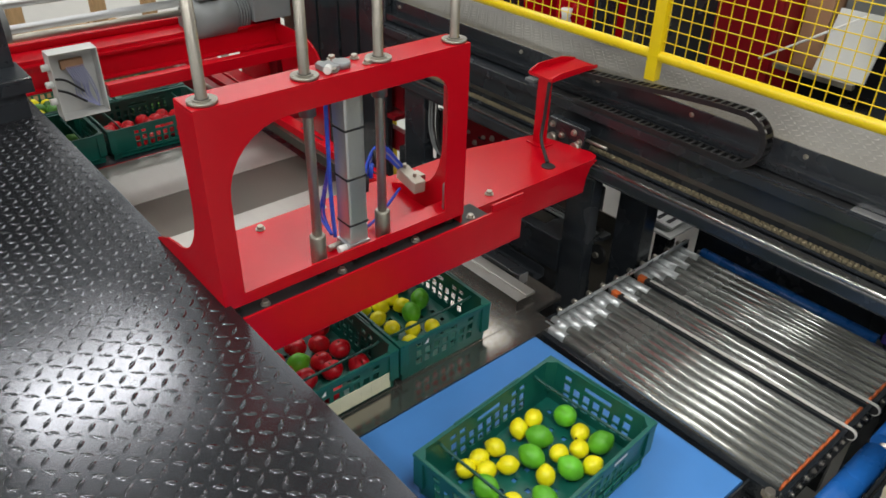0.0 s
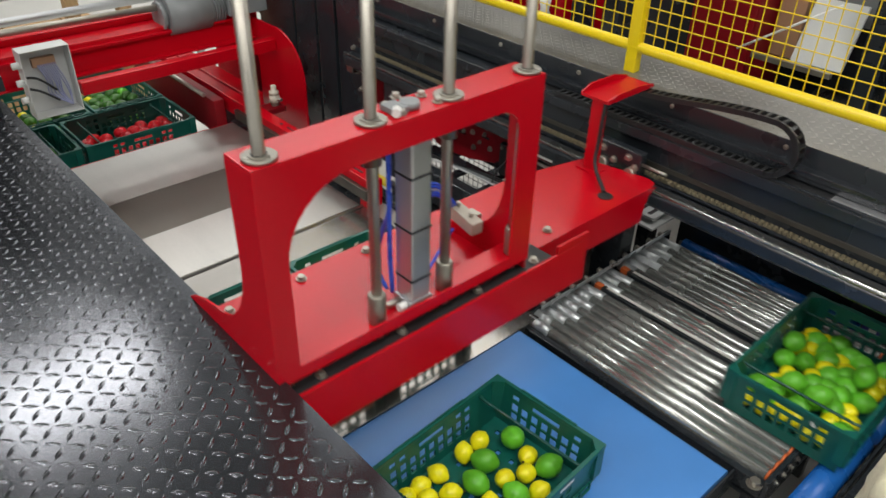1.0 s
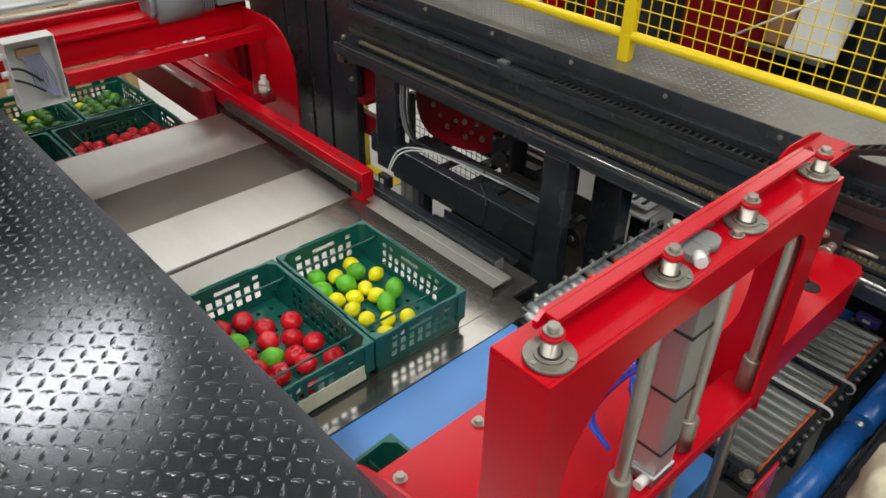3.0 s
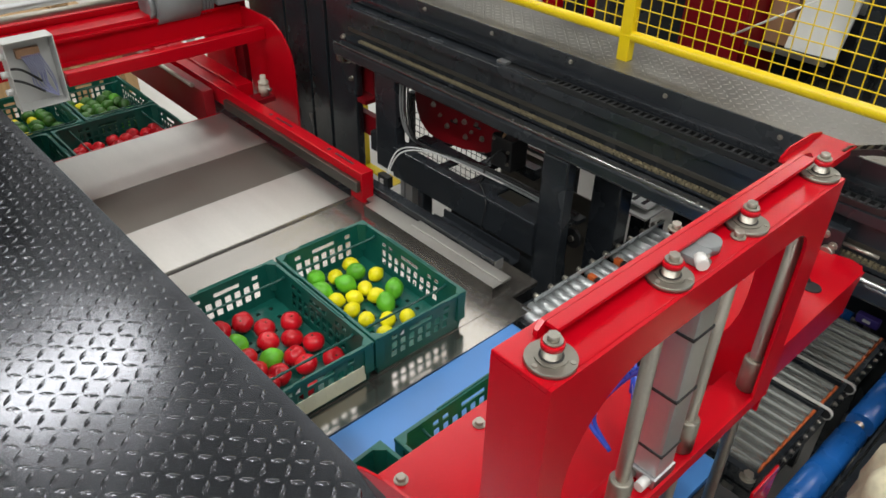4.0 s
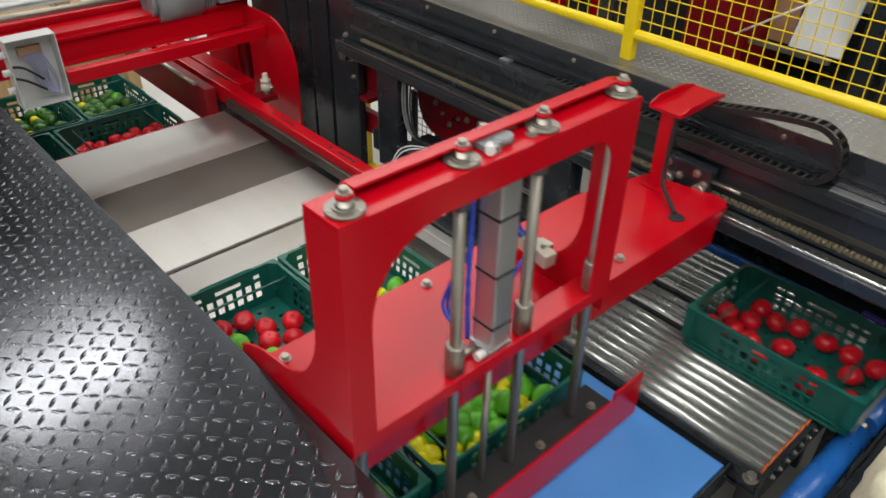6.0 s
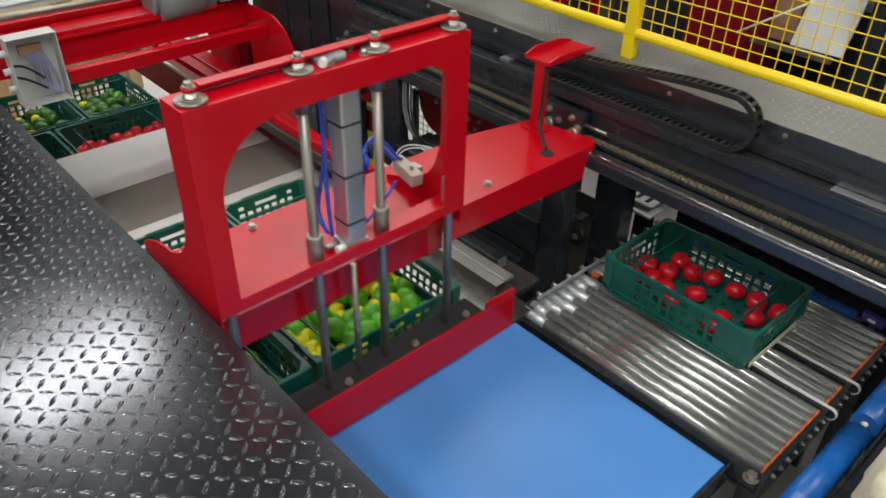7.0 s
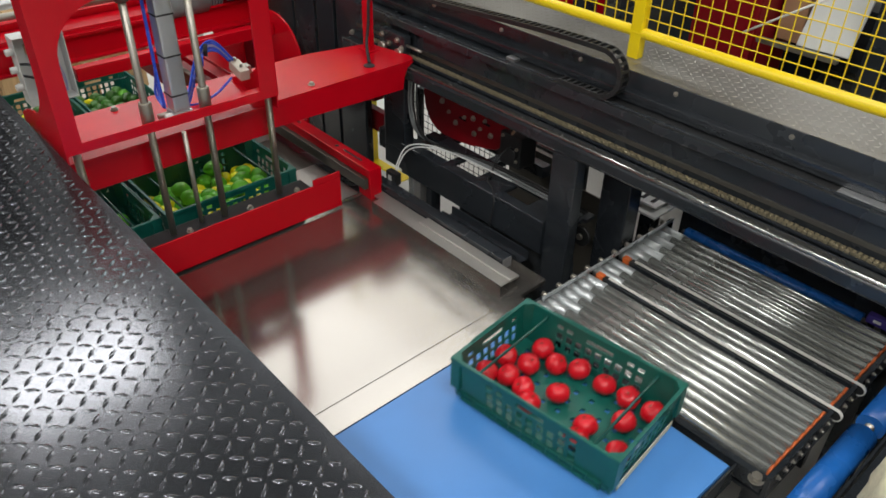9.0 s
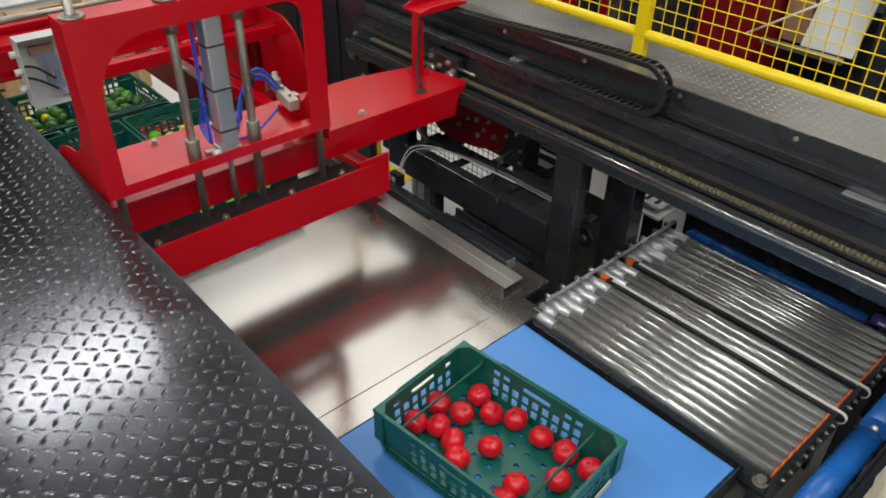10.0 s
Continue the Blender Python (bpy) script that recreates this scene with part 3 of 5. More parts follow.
    for x, z in ((-0.665, 0.205), (-0.665, 0.145), (-0.755, 0.245)):
        part("block_bolt", hexbolt(B(), (x, 0.6495, z), 0.006, 0.006, "y"), CHROME, m)
    part("brass_nipple", rod(B(), (-0.71, 0.66, 0.2625), (-0.69, 0.65, 0.29), 0.007, 8), COPPER, m)
    pl = part("pulley", rod(B(), (-0.215, 0.585, 0.0), (-0.215, 0.60, 0.0), 0.045, 24), PLASTIC, f, "black idler pulley")
    part("pulley_hub", rod(B(), (-0.215, 0.575, 0.0), (-0.215, 0.5848, 0.0), 0.014, 12), CHROME, pl)
    part("strut", box(B(), -1.02, -0.98, 0.42, 0.48, FLOOR_Z, -0.061, 0.004), BLACK, f)
    part("strut", box(B(), -1.175, -1.15, 0.44, 0.48, FLOOR_Z, -0.061, 0.003), ALU, f)
    part("strut", box(B(), -1.135, -1.085, 0.44, 0.48, FLOOR_Z, -0.061, 0.003), ALU, f)
    part("terminal_box", box(B(), -1.06, -0.99, 0.213, 0.245, 0.035, 0.092, 0.004), PLASTIC, f)
    part("box_label", box(B(), -1.045, -1.02, 0.2118, 0.2128, 0.05, 0.075), LABEL, f)
    part("tray_plate", box(B(), -0.22, -0.045, 0.86, 1.06, 0.05, 0.06, 0.002), GREYBOX, f, "pale steel plate")
    part("tray_plate", box(B(), -0.20, -0.07, 0.90, 1.05, 0.075, 0.085, 0.002), GREYBOX, f, "pale steel plate")
    for x in (-0.17, -0.12):
        part("plate_slot", box(B(), x, x + 0.02, 0.92, 1.02, 0.0852, 0.086), BLACK, f)
    part("plate_stand", box(B(), -0.16, -0.10, 0.93, 1.0, FLOOR_Z, 0.0495), BLACK, f)
    part("plate_spacer", box(B(), -0.16, -0.10, 0.93, 1.0, 0.0605, 0.0745), BLACK, f)
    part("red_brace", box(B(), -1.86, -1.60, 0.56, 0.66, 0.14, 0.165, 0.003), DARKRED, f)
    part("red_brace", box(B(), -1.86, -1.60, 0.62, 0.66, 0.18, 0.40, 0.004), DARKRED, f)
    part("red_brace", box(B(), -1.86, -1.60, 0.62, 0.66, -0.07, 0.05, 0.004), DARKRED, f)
    for k in range(4):
        o = 0.018 * k
        part("cable", tube(B(), spline([(-1.20 + o, 0.47, 0.44), (-1.19 + o, 0.46, 0.28), (-1.15 + o, 0.47, 0.17), (-1.06 + o, 0.52, 0.12), (-0.7, 0.56 + o, 0.107), (-0.22, 0.565 + o, 0.105)]), 0.005, 6), GREYPAINT if k < 2 else PLASTIC, f)
    part("cable", tube(B(), spline([(-0.71, 0.64, 0.20), (-0.72, 0.58, 0.16), (-0.71, 0.54, 0.10), (-0.66, 0.47, 0.12), (-0.60, 0.44, 0.1045), (-0.56, 0.41, 0.07), (-0.57, 0.40, -0.04)]), 0.004, 6), PLASTIC, f)
    for k in range(2):
        o = 0.012 * k
        part("cable_loop", tube(B(), spline([(-1.03 + o, 0.235, 0.06), (-1.075 + o, 0.27, 0.02), (-1.11 + o, 0.32, 0.07), (-1.10 + o, 0.37, 0.14 - o), (-1.02, 0.42, 0.165 - o), (-0.9, 0.50, 0.135), (-0.6, 0.56, 0.105)]), 0.0035, 6), GREYBOX, f)
    part("yellow_post", box(B(), -2.62, -2.57, 1.25, 1.30, FLOOR_Z, 0.3), YELLOW, f)
    part("floor_stripe", box(B(), -3.2, -2.2, 1.22, 1.30, FLOOR_Z, FLOOR_Z + 0.004), YELLOW, f)


lower_frame()


def mesh_guard():
    g = thing("mesh_guard", "dark wire mesh guard standing below the walkway", "guard")
    for x in (-1.88, -0.62):
        part("upright", box(B(), x - 0.015, x + 0.015, 1.10, 1.13, FLOOR_Z, -0.02, 0.003), BLACK, g)
    part("top_bar", box(B(), -1.864, -0.636, 1.105, 1.125, -0.05, -0.02, 0.003), BLACK, g)
    bm = B()
    for k in range(30):
        rod(bm, (-1.85 + 0.041 * k, 1.115, -0.555), (-1.85 + 0.041 * k, 1.115, -0.05), 0.0022, 5, caps=False)
    for k in range(13):
        rod(bm, (-1.865, 1.111, -0.55 + 0.041 * k), (-0.635, 1.111, -0.55 + 0.041 * k), 0.0022, 5, caps=False)
    tagged(part("wire_mesh", bm, PLASTIC, g, "dark welded wire mesh"), kind="stuff")


mesh_guard()


def walkway():
    w = thing("walkway", "grey tread plate walkway behind the rail", "walkway", kind="structure")
    part("deck_plate", box(B(), X0, X1, 0.612, 1.16, 0.69, 0.70), TREADGREY, w)
    lug_field(w, -1.6, 1.6, 0.68, 1.15, 0.70, 0.031, 0.0120, 0.0016, TREADGREY)


walkway()


def fence():
    f = thing("safety_fence", "yellow mesh safety fence on the walkway", "fence")
    y = 0.86
    part("bottom_rail", rod(B(), (X0, y, 0.80), (X1, y, 0.80), 0.021, 14), YELLOW, f)
    for x in (-2.3, -0.28, 1.7):
        part("post", box(B(), x - 0.025, x + 0.025, y - 0.02, y + 0.02, 0.70, 1.8, 0.005), YELLOW, f)
    bm = B()
    x = X0
    while x < X1:
        rod(bm, (x, y, 0.815), (x, y, 1.8), 0.0023, 5, caps=False)
        x += 0.05
    z = 0.86
    while z < 1.8:
        rod(bm, (X0, y - 0.004, z), (X1, y - 0.004, z), 0.0023, 5, caps=False)
        z += 0.05
    tagged(part("mesh", bm, YELLOW, f, "yellow welded wire mesh"), kind="stuff")


fence()


# ---- machines behind the fence ----
def back_machine():
    m = thing("neighbour_machine", "dark neighbouring machine with red housings and steel sheets", "machine")
    part("dark_frame", box(B(), -2.4, 3.5, 2.6, 2.8, FLOOR_Z, 1.6, 0.01), BLACK, m)
    part("dark_deck", box(B(), -0.9, 3.5, 1.35, 2.6, 0.10, 0.16, 0.01), BLACK, m)
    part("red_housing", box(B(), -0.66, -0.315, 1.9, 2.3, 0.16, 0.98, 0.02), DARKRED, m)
    part("red_housing", box(B(), -1.60, -1.35, 1.75, 2.1, 0.16, 0.70, 0.02), RED, m)
    part("red_housing", box(B(), -2.2, -1.95, 1.85, 2.2, 0.16, 0.60, 0.02), RED, m)
    part("steel_sheet", box(B(), 0.0, 0.75, 1.55, 2.3, 0.36, 0.37, 0.002), STEEL, m)
    part("steel_sheet", box(B(), -0.70, -0.20, 2.2, 2.55, 0.60, 0.61, 0.002), STEEL, m)
    part("sheet_edge", box(B(), 0.0, 0.75, 1.54, 1.549, 0.28, 0.37), ALU, m)
    for k in range(5):
        x = 0.9 + 0.16 * k
        part("dark_roller", rod(B(), (x, 1.5, 0.45), (x, 2.5, 0.45), 0.05, 16), RUBBER, m)
    panel = part("pale_panel", box(B(), -0.12, 0.12, -0.01, 0.01, -0.16, 0.15, 0.004), GREYBOX, m, "pale grey cover panel")
    panel.location, panel.rotation_euler = (0.0, 2.02, 0.69), (radians(-28), 0, radians(4))
    part("brown_case", box(B(), -0.30, -0.17, 2.1, 2.3, 0.50, 0.92, 0.01), COPPER, m)
    part("dark_case", box(B(), -0.16, 0.16, 2.2, 2.4, 0.70, 1.05, 0.01), GREYPAINT, m)
    part("panel_rail", box(B(), -0.27, 0.12, 1.84, 1.87, 0.545, 0.57, 0.003), CHROME, m)
    for x in (0.20, 0.34, 0.52):
        part("dark_upright", box(B(), x, x + 0.10, 1.9, 2.0, 0.16, 1.2, 0.006), BLACK, m)
    part("white_pipe", rod(B(), (-0.30, 1.75, 0.60), (0.10, 1.80, 0.88), 0.006, 10), WHITE, m)
    part("valve", lathe(B(), [(0.03, 0), (0.04, 0.04), (0.025, 0.08), (0.035, 0.13)], (-1.47, 1.70, 0.45), 12), WHITE, m)
    for x in (-1.9, -1.2, -0.9):
        part("upright", box(B(), x, x + 0.09, 1.6, 1.7, 0.16, 1.5, 0.006), BLACK, m)


back_machine()


def pallet_stack():
    p = thing("pallet_rack", "wooden pallets and timber stacked behind the lift", "pallets")
    for k in range(3):
        z = FLOOR_Z + 0.16 * k
        for j in range(5):
            part("board", box(B(), -6.4, -5.2, -1.6 + 0.5 * j, -1.35 + 0.5 * j, z + 0.11, z + 0.135, 0.003), WOOD, p)
        for j in range(3):
            part("bearer", box(B(), -6.3 + 0.5 * j, -6.2 + 0.5 * j, -1.6, 0.65, z, z + 0.1095, 0.003), WOOD, p)
    for y in (-0.5, 0.1, 0.5):
        part("timber", box(B(), -5.0, -4.9, y, y + 0.1, FLOOR_Z, 0.5, 0.004), WOOD, p)


pallet_stack()


def pipe_run():
    p = thing("grey_pipe", "long grey guard rail behind the lift", "rail")
    for z in (0.15, 0.32):
        part("pipe", rod(B(), (-4.4, -3.0, z), (-4.4, 1.2, z), 0.03, 14), ALU, p)
    for y in (-2.5, -0.9, 0.9):
        part("post", box(B(), -4.47, -4.432, y, y + 0.06, FLOOR_Z, 0.4, 0.004), ALU, p)


pipe_run()


def crate_lift():
    m = thing("lift_mast", "black steel mast of the crate lift", "lift")
    part("mast", box(B(), -2.95, -2.75, -0.8, -0.6, FLOOR_Z, -0.32), BLACK, m)
    part("foot_plate", box(B(), -3.1, -2.6, -0.95, -0.45, FLOOR_Z, FLOOR_Z + 0.012), BLACK, m)
    l = thing("crate_lift", "black lift table under the stacked crate layer", "lift")
    part("platform", box(B(), -3.36, -2.31, -1.35, -0.02, -0.065, -0.001, 0.004), BLACK, l)
    for y in (-0.83, -0.575):
        part("sleeve", box(B(), -2.98, -2.72, y, y + 0.02, -0.42, -0.066), BLACK, l)
    return l


LIFT = crate_lift()


def cloth_bag():
    bm = B()
    bmesh.ops.create_icosphere(bm, subdivisions=4, radius=1.0)
    for v in bm.verts:
        n = noise.noise(v.co * 2.2) * 0.25 + noise.noise(v.co * 6) * 0.08
        v.co = Vector((v.co.x * 0.115, v.co.y * 0.12, v.co.z * 0.23)) * (1 + n)
        v.co.z = max(v.co.z, -0.14)
    for f in bm.faces:
        f.smooth = True
    o = part("cloth_bag", bm, BEIGE)
    o.location = (1.285, -0.03, 0.24)
    tagged(o, "crumpled beige cloth bag beside the infeed", "bag")
    t = thing("bag_shelf", "black steel shelf beside the infeed conveyor", "shelf")
    part("board", box(B(), 1.15, 1.6, -0.4, 0.10, 0.085, 0.0985, 0.003), BLACK, t)
    part("bracket", box(B(), 1.35, 1.42, -0.35, -0.28, FLOOR_Z, 0.0845), BLACK, t)


cloth_bag()


# ---- portal over the far end ----
def holed_plate(outline, hole, y0, y1):
    """Upright plate over an outline of (x, z), cut through by a hole."""
    bm = B()
    loops = {}
    for y in (y0, y1):
        edges = []
        for key, pts in (("out", outline), ("in", hole)):
            vs = [bm.verts.new((x, y, z)) for x, z in pts]
            loops[key, y] = vs
            edges += [bm.edges.new((vs[k], vs[(k + 1) % len(vs)])) for k in range(len(vs))]
        bmesh.ops.triangle_fill(bm, use_beauty=True, edges=edges)
    for key in ("out", "in"):
        a, b = loops[key, y0], loops[key, y1]
        for k in range(len(a)):
            bm.faces.new((a[k], a[(k + 1) % len(a)], b[(k + 1) % len(a)], b[k]))
    bmesh.ops.recalc_face_normals(bm, faces=bm.faces[:])
    return bm



def portal():
    p = thing("lift_portal", "red steel lifting portal with a grey gear motor", "machine frame")
    part("main_beam", box(B(), -2.66, -2.45, -1.5, 0.40, 0.39, 0.54, 0.008), RED, p)
    part("beam_cap", box(B(), -2.645, -2.60, -1.5, 0.36, 0.5405, 0.575, 0.006), RED, p)
    part("beam_rib", box(B(), -2.4495, -2.425, -1.5, 0.355, 0.505, 0.52, 0.003), RED, p)
    part("beam_rib", box(B(), -2.4495, -2.405, -1.5, 0.355, 0.392, 0.404, 0.003), RED, p)
    part("front_tube", box(B(), -2.25, -2.195, -0.675, 0.358, 0.378, 0.44, 0.006), RED, p)
    side = [(-2.95, -0.12), (-2.95, 0.50), (-2.20, 0.50)] + [(-2.20 + 0.25 * math.sin(radians(a)), 0.25 + 0.25 * math.cos(radians(a))) for a in range(10, 91, 8)] + [(-1.95, -0.05), (-2.0, -0.12)]
    hole = [(-2.50 + 0.09 * math.cos(radians(a)), (0.25 if a < 180 else 0.10) + 0.09 * math.sin(radians(a))) for a in range(0, 360, 15)]
    part("side_plate", holed_plate(side, hole, 0.36, 0.372), RED, p)
    part("side_beam", box(B(), -3.4, -1.01, 0.085, 0.15, 0.055, 0.15, 0.004), RED, p)
    part("beam_foot", box(B(), -1.10, -1.012, 0.088, 0.148, 0.0005, 0.0545, 0.003), RED, p)
    for x in (-1.25, -1.75):
        part("slot", box(B(), x, x + 0.14, 0.112, 0.122, 0.1502, 0.1512), BLACK, p)
        part("slot_hole", rod(B(), (x - 0.05, 0.117, 0.1502), (x - 0.05, 0.117, 0.1512), 0.010, 12), BLACK, p)
    part("guide_strip", box(B(), -2.2, -1.02, 0.062, 0.084, 0.06, 0.11, 0.003), DARKSTEEL, p)
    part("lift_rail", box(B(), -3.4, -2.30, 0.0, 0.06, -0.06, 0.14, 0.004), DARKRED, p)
    part("lift_rail", box(B(), -3.4, -2.30, 0.20, 0.30, 0.0, 0.12, 0.004), RED, p)
    part("guide_tube", rod(B(), (-3.3, -0.03, 0.17), (-2.35, -0.03, 0.17), 0.012, 12), CHROME, p)
    part("drive_shaft", rod(B(), (-2.5, -1.6, 0.645), (-2.5, -0.14, 0.625), 0.017, 14), CHROME, p, "bright drive shaft")
    m = part("motor", rod(B(), (-2.5, -0.11, 0.578), (-2.5, 0.12, 0.578), 0.105, 32), GREYPAINT, p, "grey gear motor")
    part("motor_end", rod(B(), (-2.5, -0.14, 0.578), (-2.5, -0.11, 0.578), 0.075, 24), GREYPAINT, m)
    for k in range(5):
        part("cooling_fin", rod(B(), (-2.5, 0.125 + 0.016 * k, 0.578), (-2.5, 0.133 + 0.016 * k, 0.578), 0.097, 24), GREYPAINT, m)
    part("gearbox", box(B(), -2.60, -2.38, 0.205, 0.43, 0.5405, 0.745, 0.012), GREYPAINT, m)
    part("terminal_box", box(B(), -2.55, -2.43, -0.08, 0.06, 0.685, 0.76, 0.008), GREYPAINT, m)
    part("air_fitting", lathe(B(), [(0.022, 0), (0.022, 0.018), (0.029, 0.02), (0.029, 0.052), (0.023, 0.055), (0.023, 0.062), (0.027, 0.064), (0.027, 0.078), (0.016, 0.081), (0.015, 0.108), (0.012, 0.112)], (-2.03, 0.22, 0.1505), 14), BEIGEPLASTIC, p, "white pneumatic fitting")
    part("fitting_port", rod(B(), (-2.03, 0.22, 0.19), (-1.985, 0.235, 0.19), 0.010, 10), CHROME, p)
    part("fitting_foot", box(B(), -2.08, -1.99, 0.15, 0.26, 0.12, 0.15, 0.004), DARKRED, p)
    for y in (-1.45, 0.375):
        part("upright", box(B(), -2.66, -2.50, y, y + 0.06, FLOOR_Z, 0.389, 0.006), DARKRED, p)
    for k in range(6):
        part("cable_tie", tube(B(), spline([(-2.36, -0.62 + 0.05 * k, 0.385), (-2.34, -0.59 + 0.05 * k, 0.40), (-2.36, -0.55 + 0.05 * k, 0.39)]), 0.006, 6), WHITE if k < 3 else VIOLET, p)
    part("cable_bundle", tube(B(), spline([(-2.36, -0.68, 0.38), (-2.35, -0.5, 0.39), (-2.36, -0.3, 0.385)]), 0.012, 8), RUBBER, p)


portal()


def junction_box():
    j = thing("junction_box", "open grey junction box with loose wiring", "electrical box", at=pose(-2.2, -0.79, 0.47, 0, 0, 0))
    hw, hh, d = 0.105, 0.155, 0.09
    part("back", box(B(), -d, -d + 0.004, -hw, hw, -hh, hh), GREYBOX, j)
    for s in (-1, 1):
        part("wall", box(B(), -d + 0.004, 0, s * hw, s * (hw - 0.004), -hh, hh, 0.001), GREYBOX, j)
        part("wall", box(B(), -d + 0.004, 0, -hw + 0.004, hw - 0.004, s * hh, s * (hh - 0.004), 0.001), GREYBOX, j)
    part("terminal_strip", box(B(), -d + 0.004, -d + 0.03, -0.05, 0.05, 0.06, 0.10, 0.003), COPPER, j)
    rng = random.Random(4)
    for k in range(9):
        y = -0.03 + 0.009 * k
        part("wire", tube(B(), spline([(-0.06, y, 0.07), (-0.04 + rng.uniform(-.01, .01), y + 0.02, 0.0), (-0.05, y + 0.03 + rng.uniform(-.01, .01), -0.07), (-0.03, 0.07, -0.13)]), 0.003, 5), WIRE, j)
    for k in range(2):
        part("cable", tube(B(), spline([(-0.05, -0.10, 0.03 - 0.05 * k), (-0.03, -0.05, 0.02 - 0.06 * k), (-0.04, 0.02, -0.05 - 0.05 * k)]), 0.006, 6), PLASTIC, j)
    for k in range(3):
        part("gland", rod(B(), (-0.045, -hw - 0.03, 0.09 - 0.08 * k), (-0.045, -hw, 0.09 - 0.08 * k), 0.016, 8), WHITE, j)


junction_box()
# ---- the moving red gantry ----
TOP_Z, BOT_Z, TRAY_Z = 1.12, 0.585, 0.53
GY0, GY1 = -1.092, -0.30
RODS_Y = (-1.052, -0.795, -0.58, -0.328)
ROD_X = -0.036


def arch(y0, y1, z0, z1, r_left, r_right, n=8):
    pts = [(y0, z0), (y1, z0)]
    for k in range(n + 1):
        a = math.pi / 2 * k / n
        pts.append((y1 - r_right + r_right * math.cos(a), z1 - r_right + r_right * math.sin(a)))
    for k in range(n + 1):
        a = math.pi / 2 + math.pi / 2 * k / n
        pts.append((y0 + r_left + r_left * math.cos(a), z1 - r_left + r_left * math.sin(a)))
    return pts


def ring_plate(bm, outer, inner, x0, x1):
    """A plate with a window: joins each point of the window to the outer edge straight out from its middle."""
    cy = sum(p[0] for p in inner) / len(inner)
    cz = sum(p[1] for p in inner) / len(inner)
    (a0, b0), (a1, b1) = outer
    ang = [math.atan2(p[1] - cz, p[0] - cy) for p in inner]
    extra = [math.atan2(v - cz, u - cy) for u in (a0, a1) for v in (b0, b1)]

    def on_box(a):
        c, s = math.cos(a), math.sin(a)
        k = min(((a1 if c > 0 else a0) - cy) / c if abs(c) > 1e-9 else 1e9, ((b1 if s > 0 else b0) - cz) / s if abs(s) > 1e-9 else 1e9)
        return cy + c * k, cz + s * k

    def on_inner(a):
        c, s = math.cos(a), math.sin(a)
        best = None
        for p, q in zip(inner, inner[1:] + inner[:1]):
            ex, ez = q[0] - p[0], q[1] - p[1]
            det = c * -ez + s * ex
            if abs(det) < 1e-12:
                continue
            rx, rz = p[0] - cy, p[1] - cz
            k = (rx * -ez + rz * ex) / det
            u = (c * rz - s * rx) / det
            if k > 0 and -1e-6 <= u <= 1 + 1e-6:
                best = k if best is None else min(best, k)
        return cy + c * best, cz + s * best
    angles = sorted(set(round(a, 6) for a in ang + extra))
    ins, outs = [on_inner(a) for a in angles], [on_box(a) for a in angles]
    grid = {}
    for k in range(len(angles)):
        for nm, p in (("i", ins[k]), ("o", outs[k])):
            for x in (x0, x1):
                grid[k, nm, x] = bm.verts.new((x, *p))
    n = len(angles)
    fs = []
    for k in range(n):
        j = (k + 1) % n
        for x in (x0, x1):
            fs.append(bm.faces.new((grid[k, "i", x], grid[k, "o", x], grid[j, "o", x], grid[j, "i", x])))
        for nm in ("i", "o"):
            fs.append(bm.faces.new((grid[k, nm, x0], grid[k, nm, x1], grid[j, nm, x1], grid[j, nm, x0])))
    bmesh.ops.recalc_face_normals(bm, faces=fs)
    return bm


def hose_loop(o):
    return [(-0.082, -0.715, 0.86 + o), (-0.12, -0.70, 0.80 + o), (-0.165 - o, -0.69, 0.70), (-0.172 - o, -0.69 - o, 0.64), (-0.12, -0.70, 0.605)]


